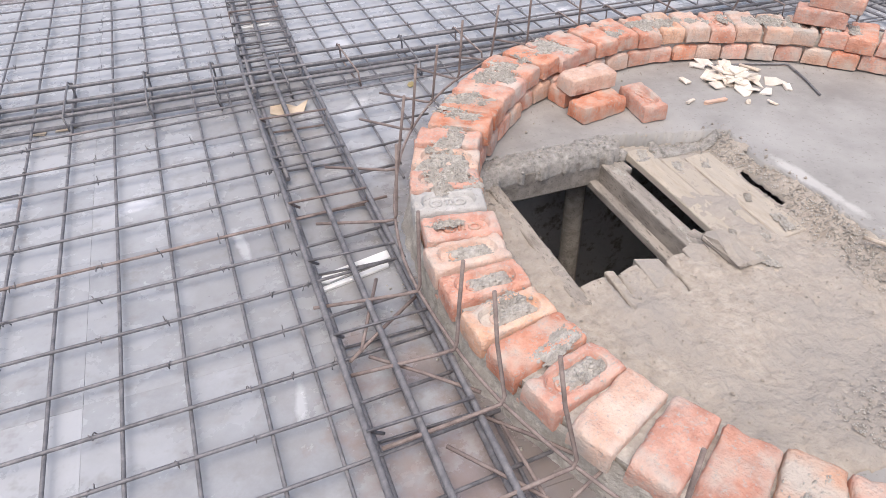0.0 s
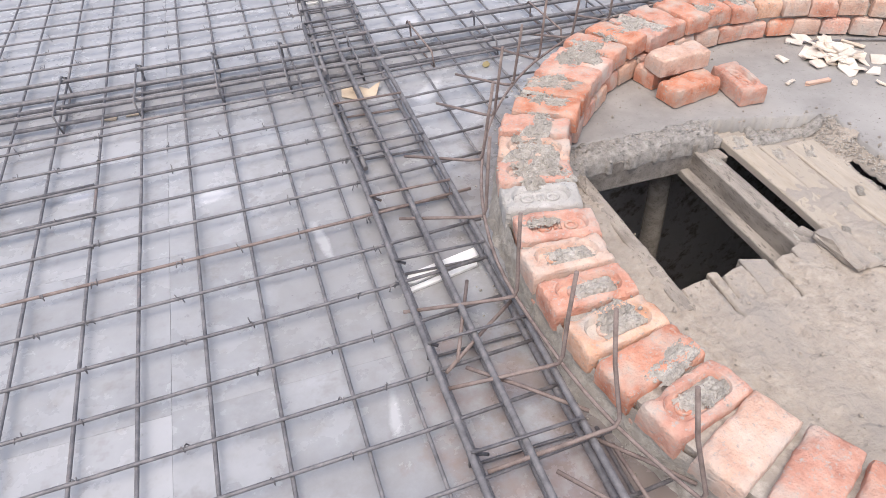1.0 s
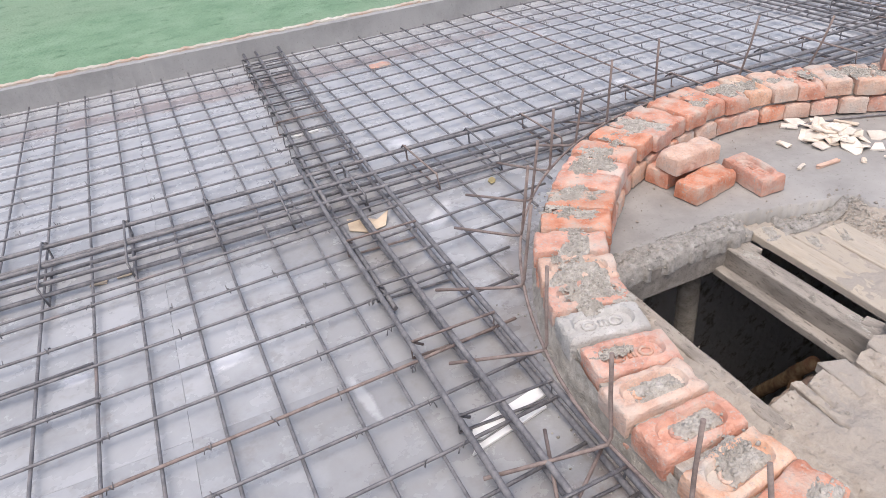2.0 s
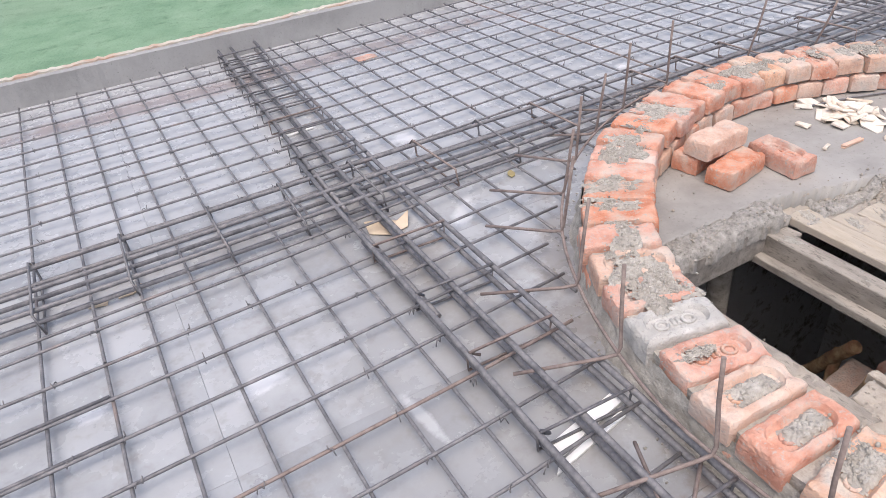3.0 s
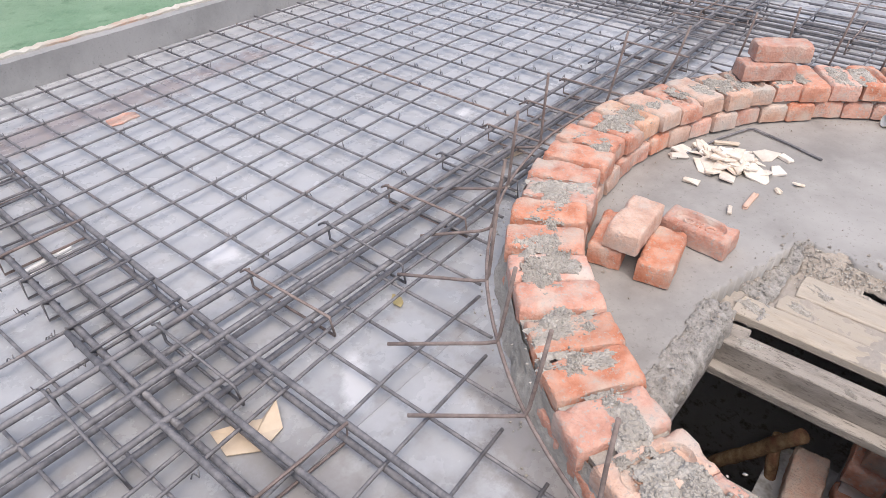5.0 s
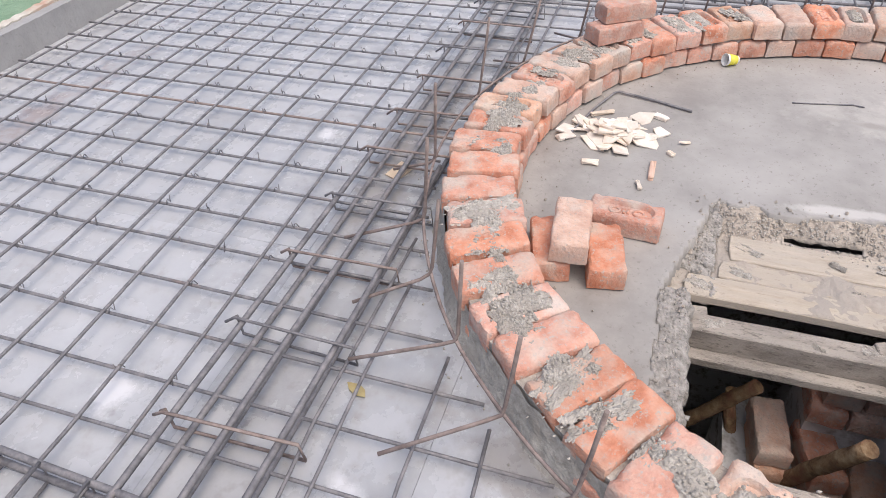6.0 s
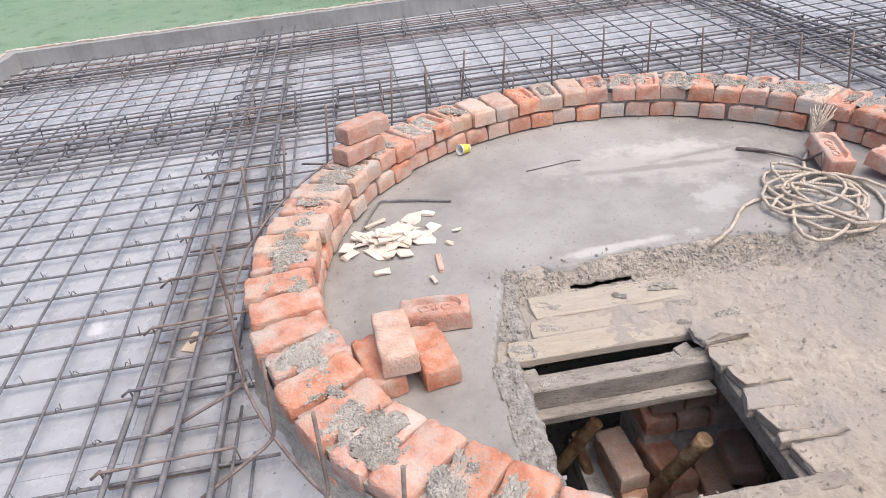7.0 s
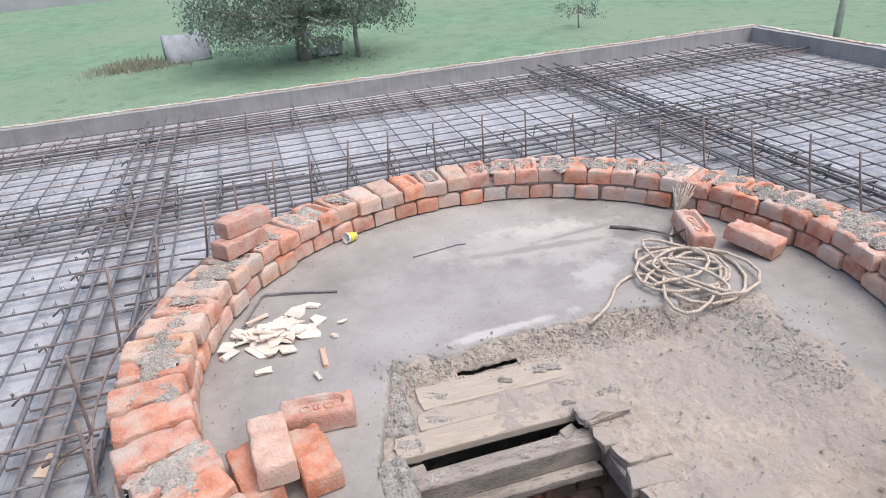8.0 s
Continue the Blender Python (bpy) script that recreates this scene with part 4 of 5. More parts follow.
def build_cage(axis, lines, lo, hi, z0, z1, r, stirrups, label, low=(), rust=0.0, width=None, bend=0.0):
    """Long bars in two layers, with bent stirrups round them. bend: how far the bars drift per metre past the crossing beam."""
    cage = empty("beam_cage", label=label, category="rebar cage")

    def drift(pts):
        return [(x + bend * max(0.0, y - 3.3), y, z) for x, y, z in pts]

    for z, fs in ((z1, lines), (z0, low)):
        for f in fs:
            for a, b in clip_ring(f, axis, lo, hi, R_OUT + 0.03):
                if b - a > 0.2:
                    cut = rnd.uniform(0.2, 0.8) * (b - a) + a
                    pieces = [(a - rnd.uniform(0, 0.05), cut + 0.25, 0.0), (cut - 0.25, b, 0.016)] if rnd.random() < 0.5 else [(a - rnd.uniform(0, 0.05), b, 0.0)]
                    for p, q, side in pieces:
                        pts = wavy(axis, f + side + rnd.uniform(-0.006, 0.006), p, q, z + rnd.uniform(-0.004, 0.004), 0.008)
                        part("long_bar", tube(drift(pts), r, 7), M_RUST if rnd.random() < rust else M_REBAR, cage)
    f0, f1 = width or (min(lines) - 0.012, max(lines) + 0.012)
    zb, zt = z0 - 0.012, z1 + 0.012
    for s in stirrups:
        mid = (f0 + f1) / 2
        p = (mid, s) if axis == "y" else (s, mid)
        if math.hypot(p[0] - CX, p[1] - CY) > R_OUT + 0.1 and lo < s < hi:
            lean, hook = rnd.uniform(-0.014, 0.014), rnd.uniform(0.02, 0.045)
            loop = [(f0 + hook, zt - hook * 0.8), (f0, zt), (f1, zt + 0.002), (f1, zb), (f0, zb), (f0, zt - 0.002), (f0 + hook * 0.6, zt - 0.004 - hook * 0.5)]
            skew = (0.004, 0.0, lean, lean + 0.010, 0.012, 0.010, 0.014)
            pts = [((f, s + d, z) if axis == "y" else (s + d, f, z)) for d, (f, z) in zip(skew, loop)]
            part("stirrup", tube(drift(pts) if axis == "y" else pts, 0.0046, 5), M_RUST if rnd.random() < 0.22 else M_REBAR, cage)
    return cage


def every(lo, hi, step, jitter=0.02):
    return [lo + step * k + rnd.uniform(-jitter, jitter) for k in range(int((hi - lo) / step) + 1)]


LBL = "steel beam cage with square stirrups"
Z1, Z0 = DECK + 0.074, DECK + 0.026
build_cage("y", (0.133, 0.246, 0.370), Y_S + 0.05, Y_N - 0.05, Z0, Z1, 0.0092, every(-2.45, 3.0, 0.31, 0.01) + every(3.47, 5.4, 0.15, 0.015), LBL + " beside the ring",
           low=(0.143, 0.262, 0.384), width=(0.128, 0.390), bend=0.036)
build_cage("x", (3.425, 3.270, 3.145), X_W + 0.1, X_E - 0.08, Z0 + 0.004, Z1 + 0.006, 0.0088, every(-4.75, 5.8, 0.297, 0.012), LBL + " crossing the deck", low=(3.385, 3.290, 3.165), width=(3.440, 3.095))
build_cage("y", (3.72, 3.87, 4.03), Y_S + 0.05, Y_N - 0.07, Z0, Z1 + 0.010, 0.0074, every(-2.4, 5.4, 0.26), LBL + " beyond the ring", low=(3.49, 3.57, 3.64, 3.71, 3.80, 3.89, 3.99), width=(3.70, 4.05))
build_cage("x", (-0.290, -0.136, 0.036), X_W + 0.1, X_E - 0.08, Z0, Z1 + 0.010, 0.0078, every(-4.7, 5.8, 0.26), LBL + " crossing behind the ring", low=(-0.43, -0.37, -0.31, -0.20, -0.08, -0.02), width=(-0.31, 0.056))
build_cage("y", (5.23, 5.36, 5.50, 5.63), Y_S + 0.05, Y_N - 0.07, Z0, Z1 - 0.02, 0.0060, every(-2.4, 5.4, 0.36), LBL + " along the roof edge", low=(5.20, 5.30, 5.43, 5.56), rust=0.3)


def starter_bar(az, height, foot, lean, mat):
    base = around(az, R_OUT + 0.050, 0.036)
    out = Vector((math.cos(radians(az)), math.sin(radians(az)), 0))
    side = Vector((-out.y, out.x, 0))
    top = base + Vector((0, 0, height)) + out * lean[0] + side * lean[1]
    toe = base + out * foot + side * foot * 0.35 * lean[2] + Vector((0, 0, -0.040))
    mid = base + Vector((0, 0, 0.028)) + out * 0.002
    pts = [toe, base + (toe - base) * 0.16, base + out * 0.010 + Vector((0, 0, 0.006)), mid, (mid + top) / 2 + side * lean[1] * 0.1, top]
    ob = part("starter_bar", tube([p - base for p in pts], 0.0052, 7), mat, matrix=Matrix.Translation(base))
    return tagged(ob, "bent rusty steel bar standing at the foot of the ring", "rebar", "starter bars round the ring")


def build_diagonal_bars():
    """Loose bars laid slantwise between the near beam and the ring."""
    for p, q in (((0.150, 1.500), (0.392, 1.672)), ((0.200, 1.500), (0.420, 1.290)), ((0.400, 1.225), (0.545, 1.060)), ((0.300, 1.780), (0.185, 1.520)), ((0.430, 1.200), (0.440, 0.930)), ((0.470, 0.960), (0.640, 1.020)), ((0.290, 1.180), (0.520, 0.880))):
        z = DECK + 0.058
        mid = ((p[0] + q[0]) / 2, (p[1] + q[1]) / 2, z + 0.006)
        tagged(part("loose_bar", tube([(*p, z), mid, (*q, z + 0.004)], 0.0050, 6), M_RUST), "short rusty bar laid slantwise beside the ring", "rebar", "loose bars beside the ring")


build_diagonal_bars()


def build_starters():
    spots = ((118.5, 0), (128.0, 0), (137.0, 0.3), (145.8, 0.5), (156.2, -1.0), (167.0, -1.2), (179.5, -1.2), (188.2, -1.0), (195.5, -3.2), (203.5, -3.2), (212.0, -0.5), (222, 1), (232, 0), (243, 1), (254, 0), (264, -1), (273.6, 1.5),
             (283.1, 1.2), (293.5, 1.5), (303.1, 1.0), (311.6, 0.7), (320.9, 0), (329.1, 0.6), (339.5, 0), (348.6, 0), (359, 0), (9.6, -0.6), (18.9, -1), (27, -0.5), (35.5, -0.8), (44, 0), (52.5, -1), (65.9, -2.0), (78.8, -1.5), (97.1, 0.8), (109.2, 0.5))
    for az, d in spots:
        side = d * radians(1) * (R_OUT + 0.05)
        h = rnd.uniform(0.245, 0.275) if 115 < az < 220 else rnd.uniform(0.26, 0.32)
        near = 120 < az < 215
        starter_bar(az, h, rnd.uniform(0.25, 0.29) if near else rnd.uniform(0.14, 0.27), (rnd.uniform(-0.03, -0.01), side, rnd.uniform(-1.3, -0.7) if near else rnd.uniform(-1, 1)), M_RUST)
    pts = [around(360 * k / 120, R_OUT + 0.056 + 0.008 * N3(Vector((k * 0.2, 0, 0))), 0.042 + 0.006 * N3(Vector((k * 0.3, 5, 0)))) for k in range(121)]
    tagged(part("hoop_bar", tube(pts, 0.005, 6), M_RUST), "thin rusty hoop bar tied round the foot of the ring", "rebar")


build_starters()


# ---- things inside the ring ----
def loose_brick(name, mesh, m, label, stamp=None, group="", category="brick"):
    ob = new(name, mesh)
    ob.matrix_basis = m
    tagged(ob, label, category, group)
    if stamp:
        share("stamp", stamp, ob, Matrix.Identity(4))
    return ob


F = FLOOR + 0.001
loose_brick("loose_brick", PLAINS[0], pose(1.49, 2.715, F, 0, 0, 14), "red brick lying under another in the small pile", group="small brick pile")
loose_brick("loose_brick", PLAINS[1], pose(1.50, 2.550, F, 0, 0, 11), "clean red brick lying on the slab", group="small brick pile")
loose_brick("loose_brick", PLAIN_PALES[0], pose(1.498, 2.655, F + BH + 0.002, 0, 0, 5), "pale mortar-dusted brick lying on two others", group="small brick pile")
loose_brick("loose_brick", BRICKS[1], pose(1.700, 2.512, F, 0, 0, 85), "red brick with its stamped hollow upwards", STAMP_RED, group="small brick pile")
loose_brick("stacked_brick", PLAINS[2], pose(2.797, 2.703, TOP + 0.004, 0, 0, -48), "orange-red brick lying on the ring wall", group="two bricks on the ring")
loose_brick("stacked_brick", PLAINS[3], pose(2.842, 2.672, TOP + 0.006 + BH, 0, 0, -56), "orange-red brick on top of another on the ring wall", group="two bricks on the ring")
loose_brick("leaning_brick", BRICKS[3], pose(2.33, 0.715, F + 0.022, 6, -10, -10), "brick with its stamped hollow up, resting on rope", STAMP_RED)
loose_brick("leaning_brick", PLAINS[1], pose(2.13, 0.545, F + 0.022, 0, -9, 24), "clean orange brick beside the rope coil")


def chip(seed, size, mat, m, label, name="chip", thick=0.012, group="heap of broken chips"):
    r = random.Random(seed)
    n = r.randint(4, 6)
    ang = sorted(r.uniform(0, 6.28) for _ in range(n))
    ang = [a + 0.5 * (2 * math.pi * k / n - a) for k, a in enumerate(ang)]
    out = [(size * r.uniform(0.7, 1.1) * math.cos(a), size * 0.62 * r.uniform(0.7, 1.1) * math.sin(a)) for a in ang]
    ob = part(name, prism(out, 0, thick, 0.0015), mat, matrix=m)
    return tagged(ob, label, "chip", group)


def build_chips():
    c = (2.26, 2.60)
    for k in range(62):
        a, d = rnd.uniform(0, 6.28), abs(rnd.gauss(0, 0.085))
        x, y = c[0] + d * math.cos(a) * 0.75, c[1] + d * math.sin(a) * 1.25
        z = F + max(0.0, 0.052 - 0.45 * d) * rnd.uniform(0.2, 1.0) + 0.004
        chip(k, rnd.uniform(0.034, 0.078), M_CHIP, pose(x, y, z, rnd.uniform(-20, 20), rnd.uniform(-20, 20), rnd.uniform(0, 360)), "cream-coloured broken chip in a heap on the slab", thick=rnd.uniform(0.005, 0.010))
    for lx, ly, x, y, rz, mat, lab in ((0.062, 0.026, 2.043, 2.672, 95, M_CHIP, "small cream block lying on the slab"), (0.115, 0.020, 2.045, 2.452, 0, M_CHIP_RED, "slim terracotta strip on the slab"),
                                       (0.05, 0.014, 1.94, 2.49, 20, M_CHIP, "small pale splinter on the slab"), (0.03, 0.02, 2.175, 2.395, 40, M_CHIP, "small cream chip on the slab"),
                                       (0.07, 0.035, 2.20, 2.79, 130, M_CHIP, "cream chip lying apart from the heap"), (0.10, 0.022, 2.42, 2.68, 120, M_CHIP, "long cream splinter beside the heap"),
                                       (0.06, 0.03, 2.44, 2.45, 60, M_CHIP, "cream chip at the heap's edge")):
        tagged(part("chip", block(lx, ly, 0.014, 0.003, 1, 0.002, 1, rnd), mat, matrix=pose(x, y, F, 0, 0, rz)), lab, "chip")
    rod = tube([(2.18, 2.79, F + 0.006), (2.45, 2.715, F + 0.008), (2.600, 2.655, F + 0.008), (2.618, 2.635, F + 0.008), (2.575, 2.48, F + 0.007), (2.52, 2.335, F + 0.006)], 0.0052, 7)
    tagged(part("bent_rod", rod, M_REBAR), "bent dark steel rod lying on the slab", "rebar")
    wire = tube([(2.70, 1.95, F + 0.003), (2.715, 1.85, F + 0.004), (2.74, 1.72, F + 0.003), (2.73, 1.68, F + 0.003)], 0.0028, 5)
    tagged(part("wire_piece", wire, M_REBAR), "short piece of dark wire on the slab", "wire")


build_chips()


def build_cup():
    cup = empty("paper_cup", pose(3.01, 2.19, F + 0.026, 0, 80, 122), label="small white paper cup with yellow print lying on its side", category="cup")
    def shell(z0, z1, r0, r1, th):
        bm = bmesh.new()
        n = 20
        prof = ((r0, z0), (r1, z1), (r1 - th, z1), (r0 - th, z0))
        rows = [[bm.verts.new((r * math.cos(2 * math.pi * k / n), r * math.sin(2 * math.pi * k / n), z)) for r, z in prof] for k in range(n)]
        for k in range(n):
            p, q = rows[k], rows[(k + 1) % n]
            for i in range(4):
                bm.faces.new((p[i], q[i], q[(i + 1) % 4], p[(i + 1) % 4]))
        bmesh.ops.recalc_face_normals(bm, faces=bm.faces[:])
        return bm
    body = part("body", shell(-0.03, 0.032, 0.019, 0.027, 0.001), M_CUP_W, cup, smooth=True)
    part("printed_band", shell(-0.022, 0.022, 0.0205, 0.0262, 0.0005), M_CUP_Y, body, "yellow printed band", smooth=True)
    bm = bmesh.new()
    bmesh.ops.create_circle(bm, cap_ends=True, segments=20, radius=0.0185, matrix=Matrix.Translation((0, 0, -0.026)))
    part("base", bm, M_CUP_W, cup)
    rim = tube([(0.027 * math.cos(2 * math.pi * k / 20), 0.027 * math.sin(2 * math.pi * k / 20), 0.032) for k in range(21)], 0.0013, 5)
    part("rim", rim, M_CUP_W, body)


build_cup()


def build_rope():
    c = Vector((2.10, 0.90, 0))
    pts = []
    # loose tail over the slab
    for x, y in ((1.862, 1.478), (1.896, 1.419), (1.935, 1.35), (1.99, 1.30), (2.06, 1.265), (2.105, 1.23), (2.12, 1.16), (2.13, 1.10)):
        pts.append(Vector((x, y, F + 0.010)))
    r = random.Random(3)
    a0 = 80
    for loop in range(8):
        rx, ry = (0.28, 0.18, 0.30, 0.15, 0.22, 0.27, 0.12, 0.20)[loop], (0.20, 0.24, 0.12, 0.21, 0.08, 0.25, 0.17, 0.06)[loop]
        ox, oy, tw = r.uniform(-0.12, 0.12), r.uniform(-0.12, 0.08), r.uniform(-1.5, 1.5)
        for k in range(14):
            a = radians(a0 + loop * 360 + 360 * k / 14)
            u, v = rx * math.cos(a), ry * math.sin(a)
            x, y = u * math.cos(tw) - v * math.sin(tw), u * math.sin(tw) + v * math.cos(tw)
            wx, wy = 0.035 * N3(Vector((x * 9, y * 9, loop * 3))), 0.035 * N3(Vector((x * 9, y * 9, loop * 3 + 40)))
            pts.append(Vector((c.x + ox + x + wx, c.y + oy + y + wy, F + 0.010 + 0.0035 * loop + 0.010 * abs(N3(Vector((x * 8, y * 8, loop)))))))
    for _ in range(2):
        pts = [pts[0]] + [(a + 2 * b + d) / 4 for a, b, d in zip(pts, pts[1:], pts[2:])] + [pts[-1]]
    rope = empty("rope", label="coiled pale jute rope with a frayed end on the slab", category="rope")
    part("coil", tube(pts, 0.0070, 7), M_ROPE, rope, smooth=True)
    fray = bmesh.new()
    for k in range(42):
        a, s = r.uniform(-0.6, 0.6), r.uniform(0.10, 0.19)
        p0 = Vector((2.50, 0.68, F + 0.02))
        d = Vector((0.35 + a * 0.6, -0.40 + 0.2 * a, 0.6 + 0.35 * r.random())).normalized()
        q = p0 + d * s
        tube([p0 + Vector((r.uniform(-0.006, 0.006), r.uniform(-0.008, 0.008), 0)), (p0 + q) / 2 + Vector((0, 0, 0.012)), q], 0.0042, 4, taper=0.5, bm=fray)
    part("frayed_end", fray, M_ROPE, rope, "loose frayed strands")
    tail = tube([(2.50, 0.68, F + 0.03), (2.44, 0.73, F + 0.02), (2.36, 0.80, F + 0.013), (2.26, 0.86, F + 0.013), (2.18, 0.92, F + 0.02)], 0.0085, 7)
    part("tail", tail, M_ROPE, rope)
    strap = empty("strap", label="dark wet cloth strap trailing over the slab", category="cloth strap")
    part("strip", tube([(2.60, 0.98, F + 0.004), (2.56, 0.92, F + 0.006), (2.50, 0.86, F + 0.01), (2.42, 0.80, F + 0.012), (2.36, 0.80, F + 0.02), (2.28, 0.78, F + 0.09), (2.24, 0.80, F + 0.02)], 0.006, 6, taper=[1.6, 1.8, 1, 0.8, 1, 1, 0.6]), M_CLOTH, strap, smooth=True)


build_rope()


# ---- bricks and poles in the well ----
def build_well():
    k = 0
    spots = [(1.595, y, -0.467, 0) for y in (1.772, 1.652, 1.532)] + [(1.58, y, -0.546, 0) for y in (1.80, 1.68, 1.56, 1.44)] + [(1.595, 1.412, -0.467, 0)]
    spots += [(1.49, 1.93, -0.70, 5), (1.47, 1.92, -0.78, 2), (1.44, 1.78, -0.70, 10), (1.43, 1.77, -0.78, 6), (1.41, 1.62, -0.78, -6), (1.30, 1.72, -0.86, 14), (1.28, 1.58, -0.86, -4), (1.27, 1.86, -0.86, -8), (1.44, 1.50, -0.78, 3), (1.25, 1.46, -0.86, 9), (1.425, 1.52, -0.703, -12)]
    for k, (x, y, z, rz) in enumerate(spots):
        loose_brick("stair_brick", (PLAIN_PALES + PLAINS[:1] + PLAIN_PALES)[k % 7], pose(x, y, z, rnd.uniform(-2, 2), rnd.uniform(-2, 2), rz), "dusty brick in the rough steps under the opening", group="bricks in the well")
    for name, x0, x1, y0, y1, top in (("wall_stair_base", 1.10, 1.385, 1.40, 2.05, -0.868), ("wall_stair_top", 1.387, 1.72, 1.40, 2.05, -0.786), ("wall_stair_back", 1.50, 1.72, 1.40, 1.84, -0.552)):
        base = prism([(x0, y0), (x1, y0), (x1, y1), (x0, y1)], -2.9 if top < -0.8 else -2.89 if top < -0.6 else -0.784, top)
        tagged(part(name, base, M_BOUNCE), "rough masonry step under the loose bricks", "masonry", kind="structure")
    for a, b, r in (((1.615, 2.05, -0.64), (1.50, 1.99, -0.98), 0.021), ((1.585, 1.985, -0.56), (1.62, 2.22, -0.96), 0.026), ((1.262, 1.76, -0.354), (1.375, 1.865, -0.76), 0.027)):
        a, b = Vector(a), Vector(b)
        pts = [a.lerp(b, t / 5) + Vector((0.008 * N3(a * 9 + Vector((t, 0, 0))), 0.008 * N3(a * 7 + Vector((0, t, 0))), 0)) for t in range(6)]
        pts = [p.lerp(q, f) + Vector((0.003 * N3(p * 40), 0.003 * N3(p * 33), 0)) for p, q in zip(pts, pts[1:]) for f in (0, 0.5)] + [pts[-1]]
        tagged(part("wooden_pole", tube(pts, r, 11, taper=[1, 0.93, 0.97, 1.08, 0.96, 1.02, 0.92, 1.06, 0.95, 1.0, 0.95]), M_BAMBOO, smooth=False), "rough brown wooden pole propped in the well", "pole", "poles in the well")
    for x, y, rz in ((1.20, 1.62, 62), (1.17, 1.78, 74)):
        tagged(part("fallen_board", block(0.42, 0.075, 0.022, 0.003, 1, 0.002, 1, rnd), M_TIMBER, matrix=pose(x, y, -0.782, 0, 3, rz)), "dusty grey board lying over the bricks in the well", "plank")
    prop = tube([(1.46, 2.46, -2.9), (1.43, 2.455, -1.5), (1.38, 2.45, -0.18)], 0.045, 10)
    tagged(part("wooden_prop", prop, M_TIMBER), "upright wooden prop under the slab", "pole")


build_well()


# ---- clutter on the deck ----
def build_deck_clutter():
    tile = empty("tile_piece", pose(0.258, 1.912, DECK + 0.002, 0, 0, 12), label="broken white tile pieces lying under the beam bars", category="tile")
    part("shard", prism([(-0.115, -0.012), (-0.09, 0.018), (0.13, 0.016), (0.135, -0.022), (0.02, -0.020), (-0.09, -0.026)], 0, 0.009, 0.001), M_TILE, tile)
    part("shard", prism([(-0.145, -0.05), (0.10, -0.055), (0.105, -0.036), (-0.12, -0.034)], 0, 0.009, 0.001), M_TILE, tile)
    strip = empty("tile_piece", pose(0.262, 4.06, DECK + 0.002, 0, 0, 4), label="slim white tile strips lying under the beam bars", category="tile")
    part("shard", prism([(-0.09, -0.022), (0.09, -0.018), (0.09, -0.006), (-0.085, -0.008)], 0, 0.008, 0.001), M_TILE, strip)
    part("shard", prism([(-0.06, 0.006), (0.10, 0.012), (0.10, 0.026), (-0.06, 0.022)], 0, 0.008, 0.001), M_TILE, strip)
    # a curled torn card
    bm = bmesh.new()
    outline = ((-0.075, 0.075, 0.004), (-0.09, -0.01, 0.003), (-0.03, -0.065, 0.006), (0.045, -0.05, 0.004), (0.08, 0.012, 0.030), (0.03, 0.008, 0.006), (-0.015, 0.03, 0.016))
    low = [bm.verts.new((x, y, z)) for x, y, z in outline]
    top = [bm.verts.new((x, y, z + 0.003)) for x, y, z in outline]
    cl, ct = bm.verts.new((-0.01, -0.015, 0.001)), bm.verts.new((-0.01, -0.015, 0.004))
    for k in range(7):
        q = (k + 1) % 7
        bm.faces.new((ct, top[k], top[q]))
        bm.faces.new((cl, low[q], low[k]))
        bm.faces.new((low[k], low[q], top[q], top[k]))
    bmesh.ops.recalc_face_normals(bm, faces=bm.faces[:])
    tagged(part("card_scrap", bm, M_CARD, matrix=pose(0.278, 3.023, DECK + 0.001)), "torn brown card curled under the beam bars", "scrap")
    for pts, m, lab in (([(-0.045, -0.012), (0.0, -0.022), (0.05, -0.004), (0.04, 0.02), (-0.03, 0.012)], pose(-0.616, 3.19, DECK + 0.002, 0, 0, 10), "small brown card scrap beside the beam bars"),
                        ([(-0.03, -0.014), (0.03, -0.012), (0.028, 0.016), (-0.028, 0.014)], pose(-0.72, 3.178, DECK + 0.002, 0, 0, -15), "small pale scrap beside the beam bars"),
                        ([(-0.05, -0.03), (0.05, -0.035), (0.06, 0.03), (-0.04, 0.03)], pose(1.786, 3.324, DECK + 0.002, 0, 0, -15), "small brown scrap under the beam bars")):
        tagged(part("card_scrap", prism(pts, 0, 0.004), M_CARD, matrix=m), lab, "scrap")

    leaf = prism([(-0.035, 0.0), (-0.015, -0.014), (0.01, -0.016), (0.03, -0.004), (0.038, 0.003), (0.015, 0.014), (-0.012, 0.015)], 0.0, 0.0022)
    tagged(part("dry_leaf", leaf, M_LEAF_DRY, matrix=pose(0.837, 3.07, DECK + 0.004, 4, 5, 60)), "curled dry leaf lying on the deck", "leaf")
    tagged(part("brick_fragment", prism([(-0.075, -0.02), (-0.03, -0.045), (0.02, -0.038), (0.06, -0.05), (0.075, 0.0), (0.04, 0.042), (0.0, 0.03), (-0.05, 0.045)], 0.0012, 0.007, 0.002), M_BRICK, matrix=pose(0.968, 4.837, DECK, 0, 0, 10)), "flattened red brick fragment on the deck", "brick fragment")


build_deck_clutter()


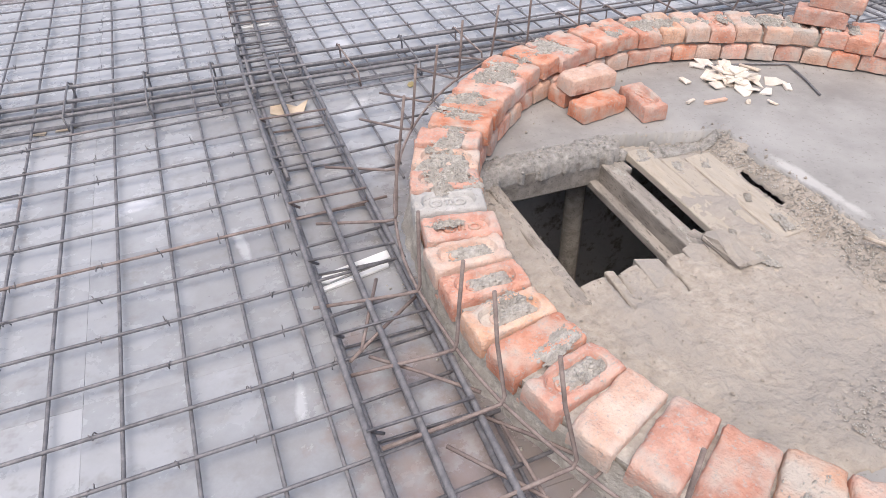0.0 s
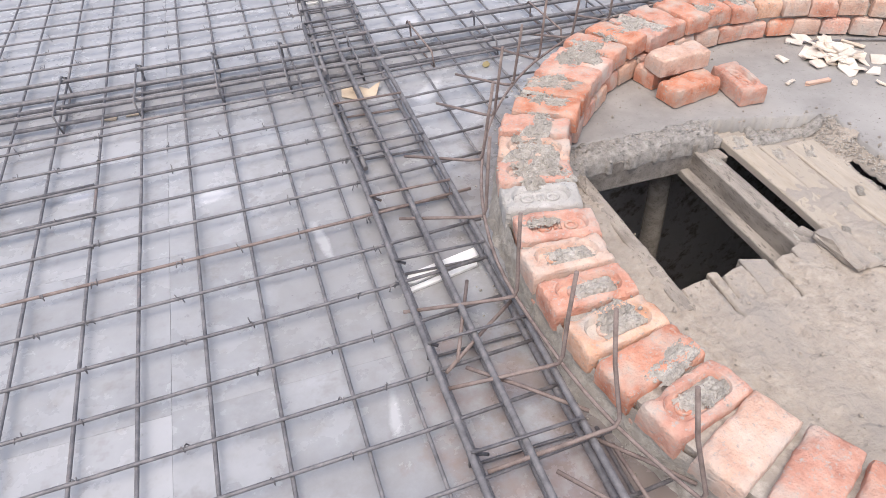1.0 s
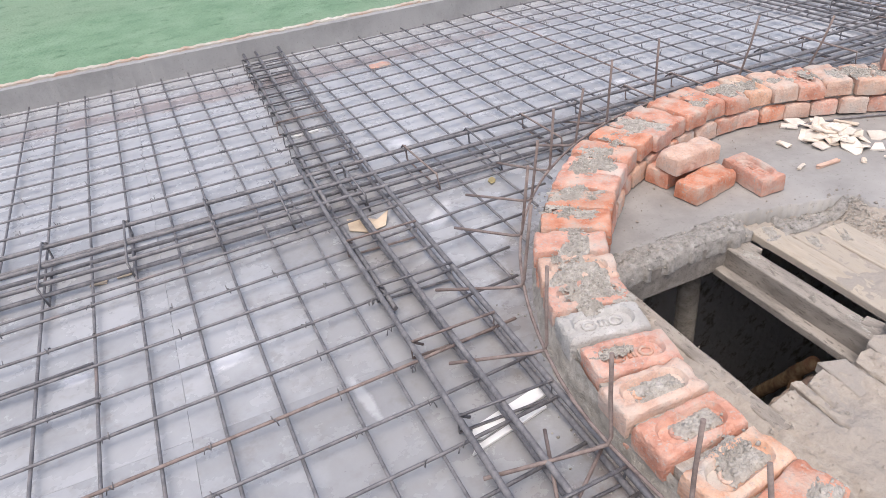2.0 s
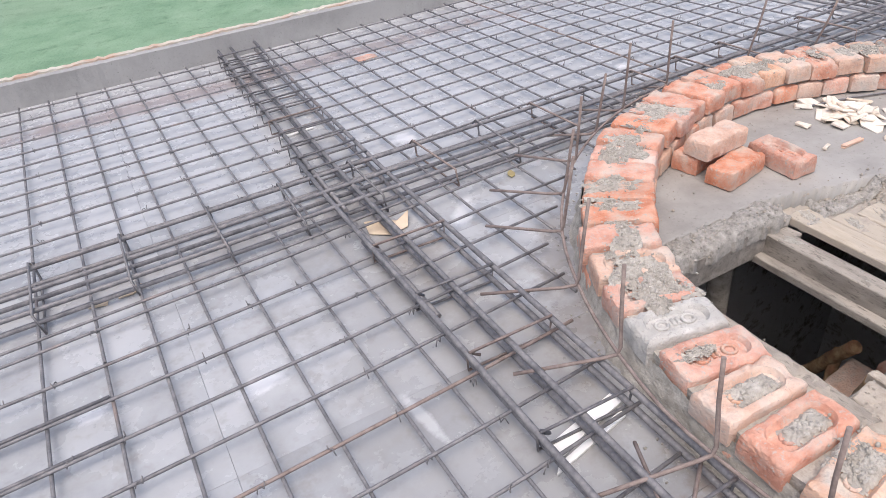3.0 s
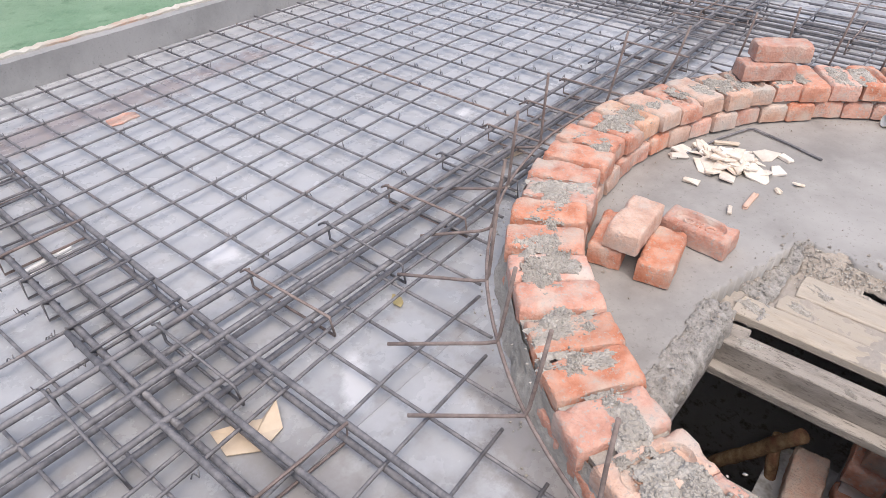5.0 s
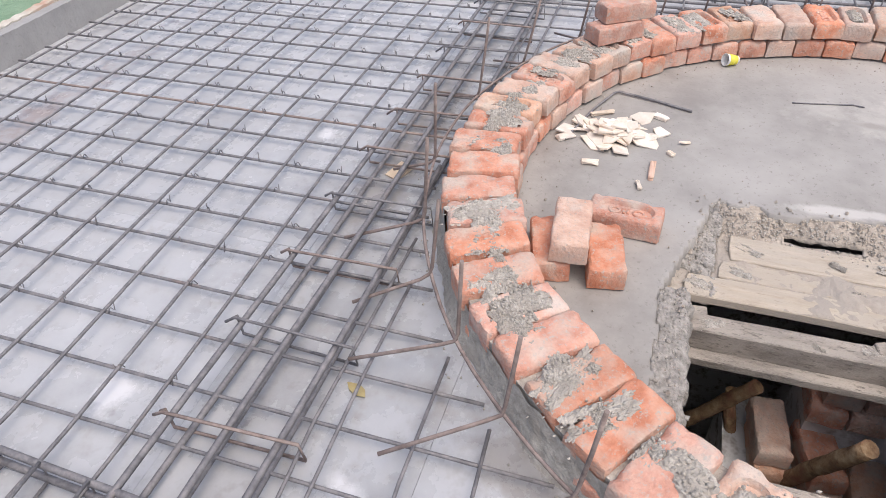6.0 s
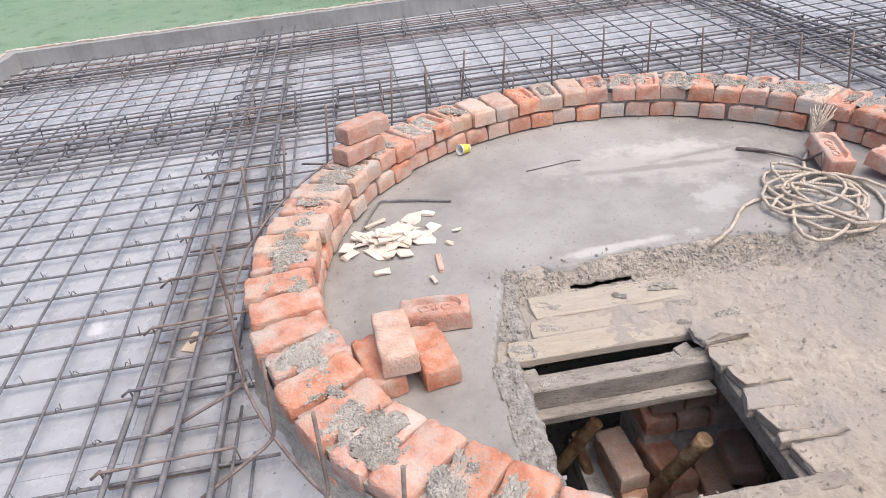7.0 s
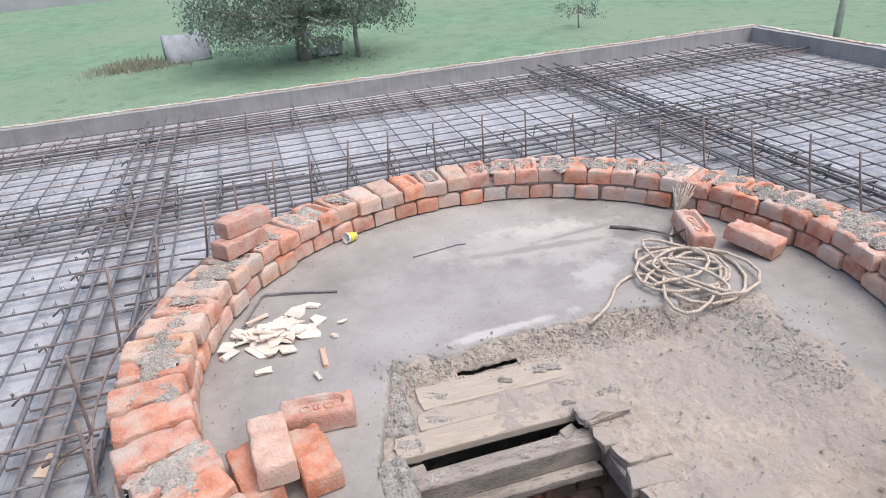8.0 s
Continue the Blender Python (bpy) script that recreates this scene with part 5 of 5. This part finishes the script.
# ---- the field's trees and shelters ----
def leaves(bm, centre, radius, count, size, r):
    for _ in range(count):
        d = Vector((r.gauss(0, 1), r.gauss(0, 1), r.gauss(0, 1))).normalized() * radius * r.random() ** 0.4
        p = centre + Vector((d.x, d.y, d.z * 0.75))
        q = Euler((r.uniform(0, 6.3), r.uniform(0, 6.3), r.uniform(0, 6.3))).to_matrix()
        s = size * r.uniform(0.6, 1.3)
        bm.faces.new([bm.verts.new(p + q @ Vector(c)) for c in ((-s, 0, 0), (0, -0.45 * s, 0.1 * s), (s, 0, 0), (0, 0.45 * s, 0.1 * s))])


def tree(x, y, height, spread, seed, label, trunk_r=0.22, clumps=60, per=120, leaf=0.13, low=0.30):
    r = random.Random(seed)
    thing = empty("tree", pose(x, y, GROUND), label=label, category="tree")
    trunk = bmesh.new()
    tube([(0, 0, -0.2), (0.05, 0.03, height * 0.2), (0.1, -0.05, height * 0.42)], trunk_r, 10, taper=0.6, bm=trunk)
    crown = bmesh.new()
    for k in range(clumps):
        a, e = r.uniform(0, 6.28), r.random()
        rad = spread * math.sqrt(r.random())
        z = height * (low + (0.95 - low) * e * (1 - 0.45 * (rad / spread) ** 2))
        c = Vector((rad * math.cos(a), rad * math.sin(a), z))
        if k % (4 if clumps > 35 else 2) == 0:
            tube([(0.08, -0.02, height * r.uniform(0.25, 0.4)), (c.x * 0.5, c.y * 0.5, c.z * 0.75), tuple(c)], trunk_r * 0.3, 5, taper=0.25, bm=trunk)
        leaves(crown, c, spread * r.uniform(0.16, 0.30), per, leaf, r)
    part("trunk", trunk, M_BARK, thing, "grey-brown trunk and limbs", smooth=True)
    part("crown", crown, M_FOLIAGE, thing, "dense dull green leaves")
    return thing


tree(30.0, 0.2, 5.8, 4.3, 5, "broad dark green tree standing alone in the field", 0.34, 150, 230, 0.070, 0.22)
tree(29.2, -2.0, 4.4, 2.0, 6, "smaller dark green tree beside a broad one", 0.12, 40, 230, 0.062, 0.42)
tree(28.9, -12.2, 2.5, 1.05, 9, "thin young tree with sparse leaves in the field", 0.045, 34, 26, 0.05, 0.2)


def build_far_haze_band():
    # added slab; the haze over the field's far edge is put into its colour
    bm = block(0.4, 64.0, 2.6, 0.05)
    tagged(part("far_wall", bm, M_FAR, matrix=pose(78.0, 44.0, GROUND - 0.2, 0, 0, 6)), "long pale slab standing in for haze at the field's end", "wall", kind="structure")


build_far_haze_band()


def build_shelter():
    sh = empty("shelter", pose(33.8, 5.2, GROUND, 0, 0, 8) @ Matrix.Diagonal((0.75, 0.68, 0.92, 1)), label="low shelter of grey tarpaulin over sticks in the field", category="shelter")
    bm = bmesh.new()
    n, m = 12, 8
    v = [[bm.verts.new((2.4 * (j / m - 0.5), 2.9 * (i / n - 0.5), 1.35 - 1.20 * abs(2 * j / m - 1) ** 1.5 - 0.10 * math.sin(3.1 * i / n) + 0.06 * N3(Vector((i * 0.7, j * 0.7, 1))))) for j in range(m + 1)] for i in range(n + 1)]
    for i in range(n):
        for j in range(m):
            bm.faces.new((v[i][j], v[i + 1][j], v[i + 1][j + 1], v[i][j + 1]))
    ex = bmesh.ops.extrude_face_region(bm, geom=bm.faces[:])
    bmesh.ops.translate(bm, vec=(0, 0, -0.03), verts=[q for q in ex["geom"] if isinstance(q, bmesh.types.BMVert)])
    bmesh.ops.recalc_face_normals(bm, faces=bm.faces[:])
    part("tarpaulin", bm, M_TARP, sh, smooth=True)
    for x, y in ((-1.1, -1.4), (1.1, -1.4), (-1.1, 1.4), (1.1, 1.4), (0, -1.5)):
        part("post", tube([(x, y, -0.1), (x, y, 0.75 if x else 1.5)], 0.05, 6), M_BARK, sh)
    hut = empty("hut", pose(30.6, -0.9, GROUND, 0, 0, 4), label="small pale mud hut under the tree", category="hut")
    part("wall", block(1.0, 1.1, 0.55, 0.02), M_WALL, hut)
    part("roof", prism([(-0.75, -0.6), (0.75, -0.6), (0.75, 0.6), (-0.75, 0.6)], 0.55, 0.66, 0.02), M_EARTH, hut)
    pole = tube([(0, 0, -0.2), (0.05, -0.1, 1.5), (0.02, -0.35, 3.2), (0.1, -0.4, 5.5)], 0.13, 9, taper=0.6)
    tagged(part("bare_trunk", pole, M_PALE_BARK, matrix=pose(20.3, -18.2, GROUND)), "pale leaning bare trunk in the field", "tree trunk")
    tuft = bmesh.new()
    r = random.Random(21)
    for _ in range(420):
        x, y = 30.5 + r.gauss(0, 1.6), r.uniform(-3.0, 9.5)
        h = r.uniform(0.04, 0.11)
        a = r.uniform(0, 6.28)
        dx, dy = 0.05 * math.cos(a), 0.05 * math.sin(a)
        z = GROUND - 0.05
        tuft.faces.new([tuft.verts.new(p) for p in ((x - dx, y - dy, z), (x + dx, y + dy, z), (x + r.uniform(-0.1, 0.1), y + r.uniform(-0.1, 0.1), z + h))])
    bush = bmesh.new()
    for _ in range(900):
        x, y = r.gauss(0, 0.55), r.gauss(0, 1.15)
        h = r.uniform(0.15, 0.55) * math.exp(-0.14 * y * y)
        a = r.uniform(0, 6.28)
        dx, dy = 0.022 * math.cos(a), 0.022 * math.sin(a)
        tx, ty = x + r.uniform(-0.25, 0.25), y + r.uniform(-0.25, 0.25)
        bush.faces.new([bush.verts.new(p) for p in ((x - dx, y - dy, -0.06), (x + dx, y + dy, -0.06), (tx + dx * 0.6, ty + dy * 0.6, h * 0.8), (tx, ty, h))])
    tagged(part("bush", bush, M_DRY, matrix=pose(32.6, 7.4, GROUND)), "low bush of dry straw-coloured weeds in the field", "bush")
    tagged(part("dry_tufts", tuft, M_EARTH), "dry brownish weeds round the tree and shelter", "weeds", kind="stuff")


build_shelter()
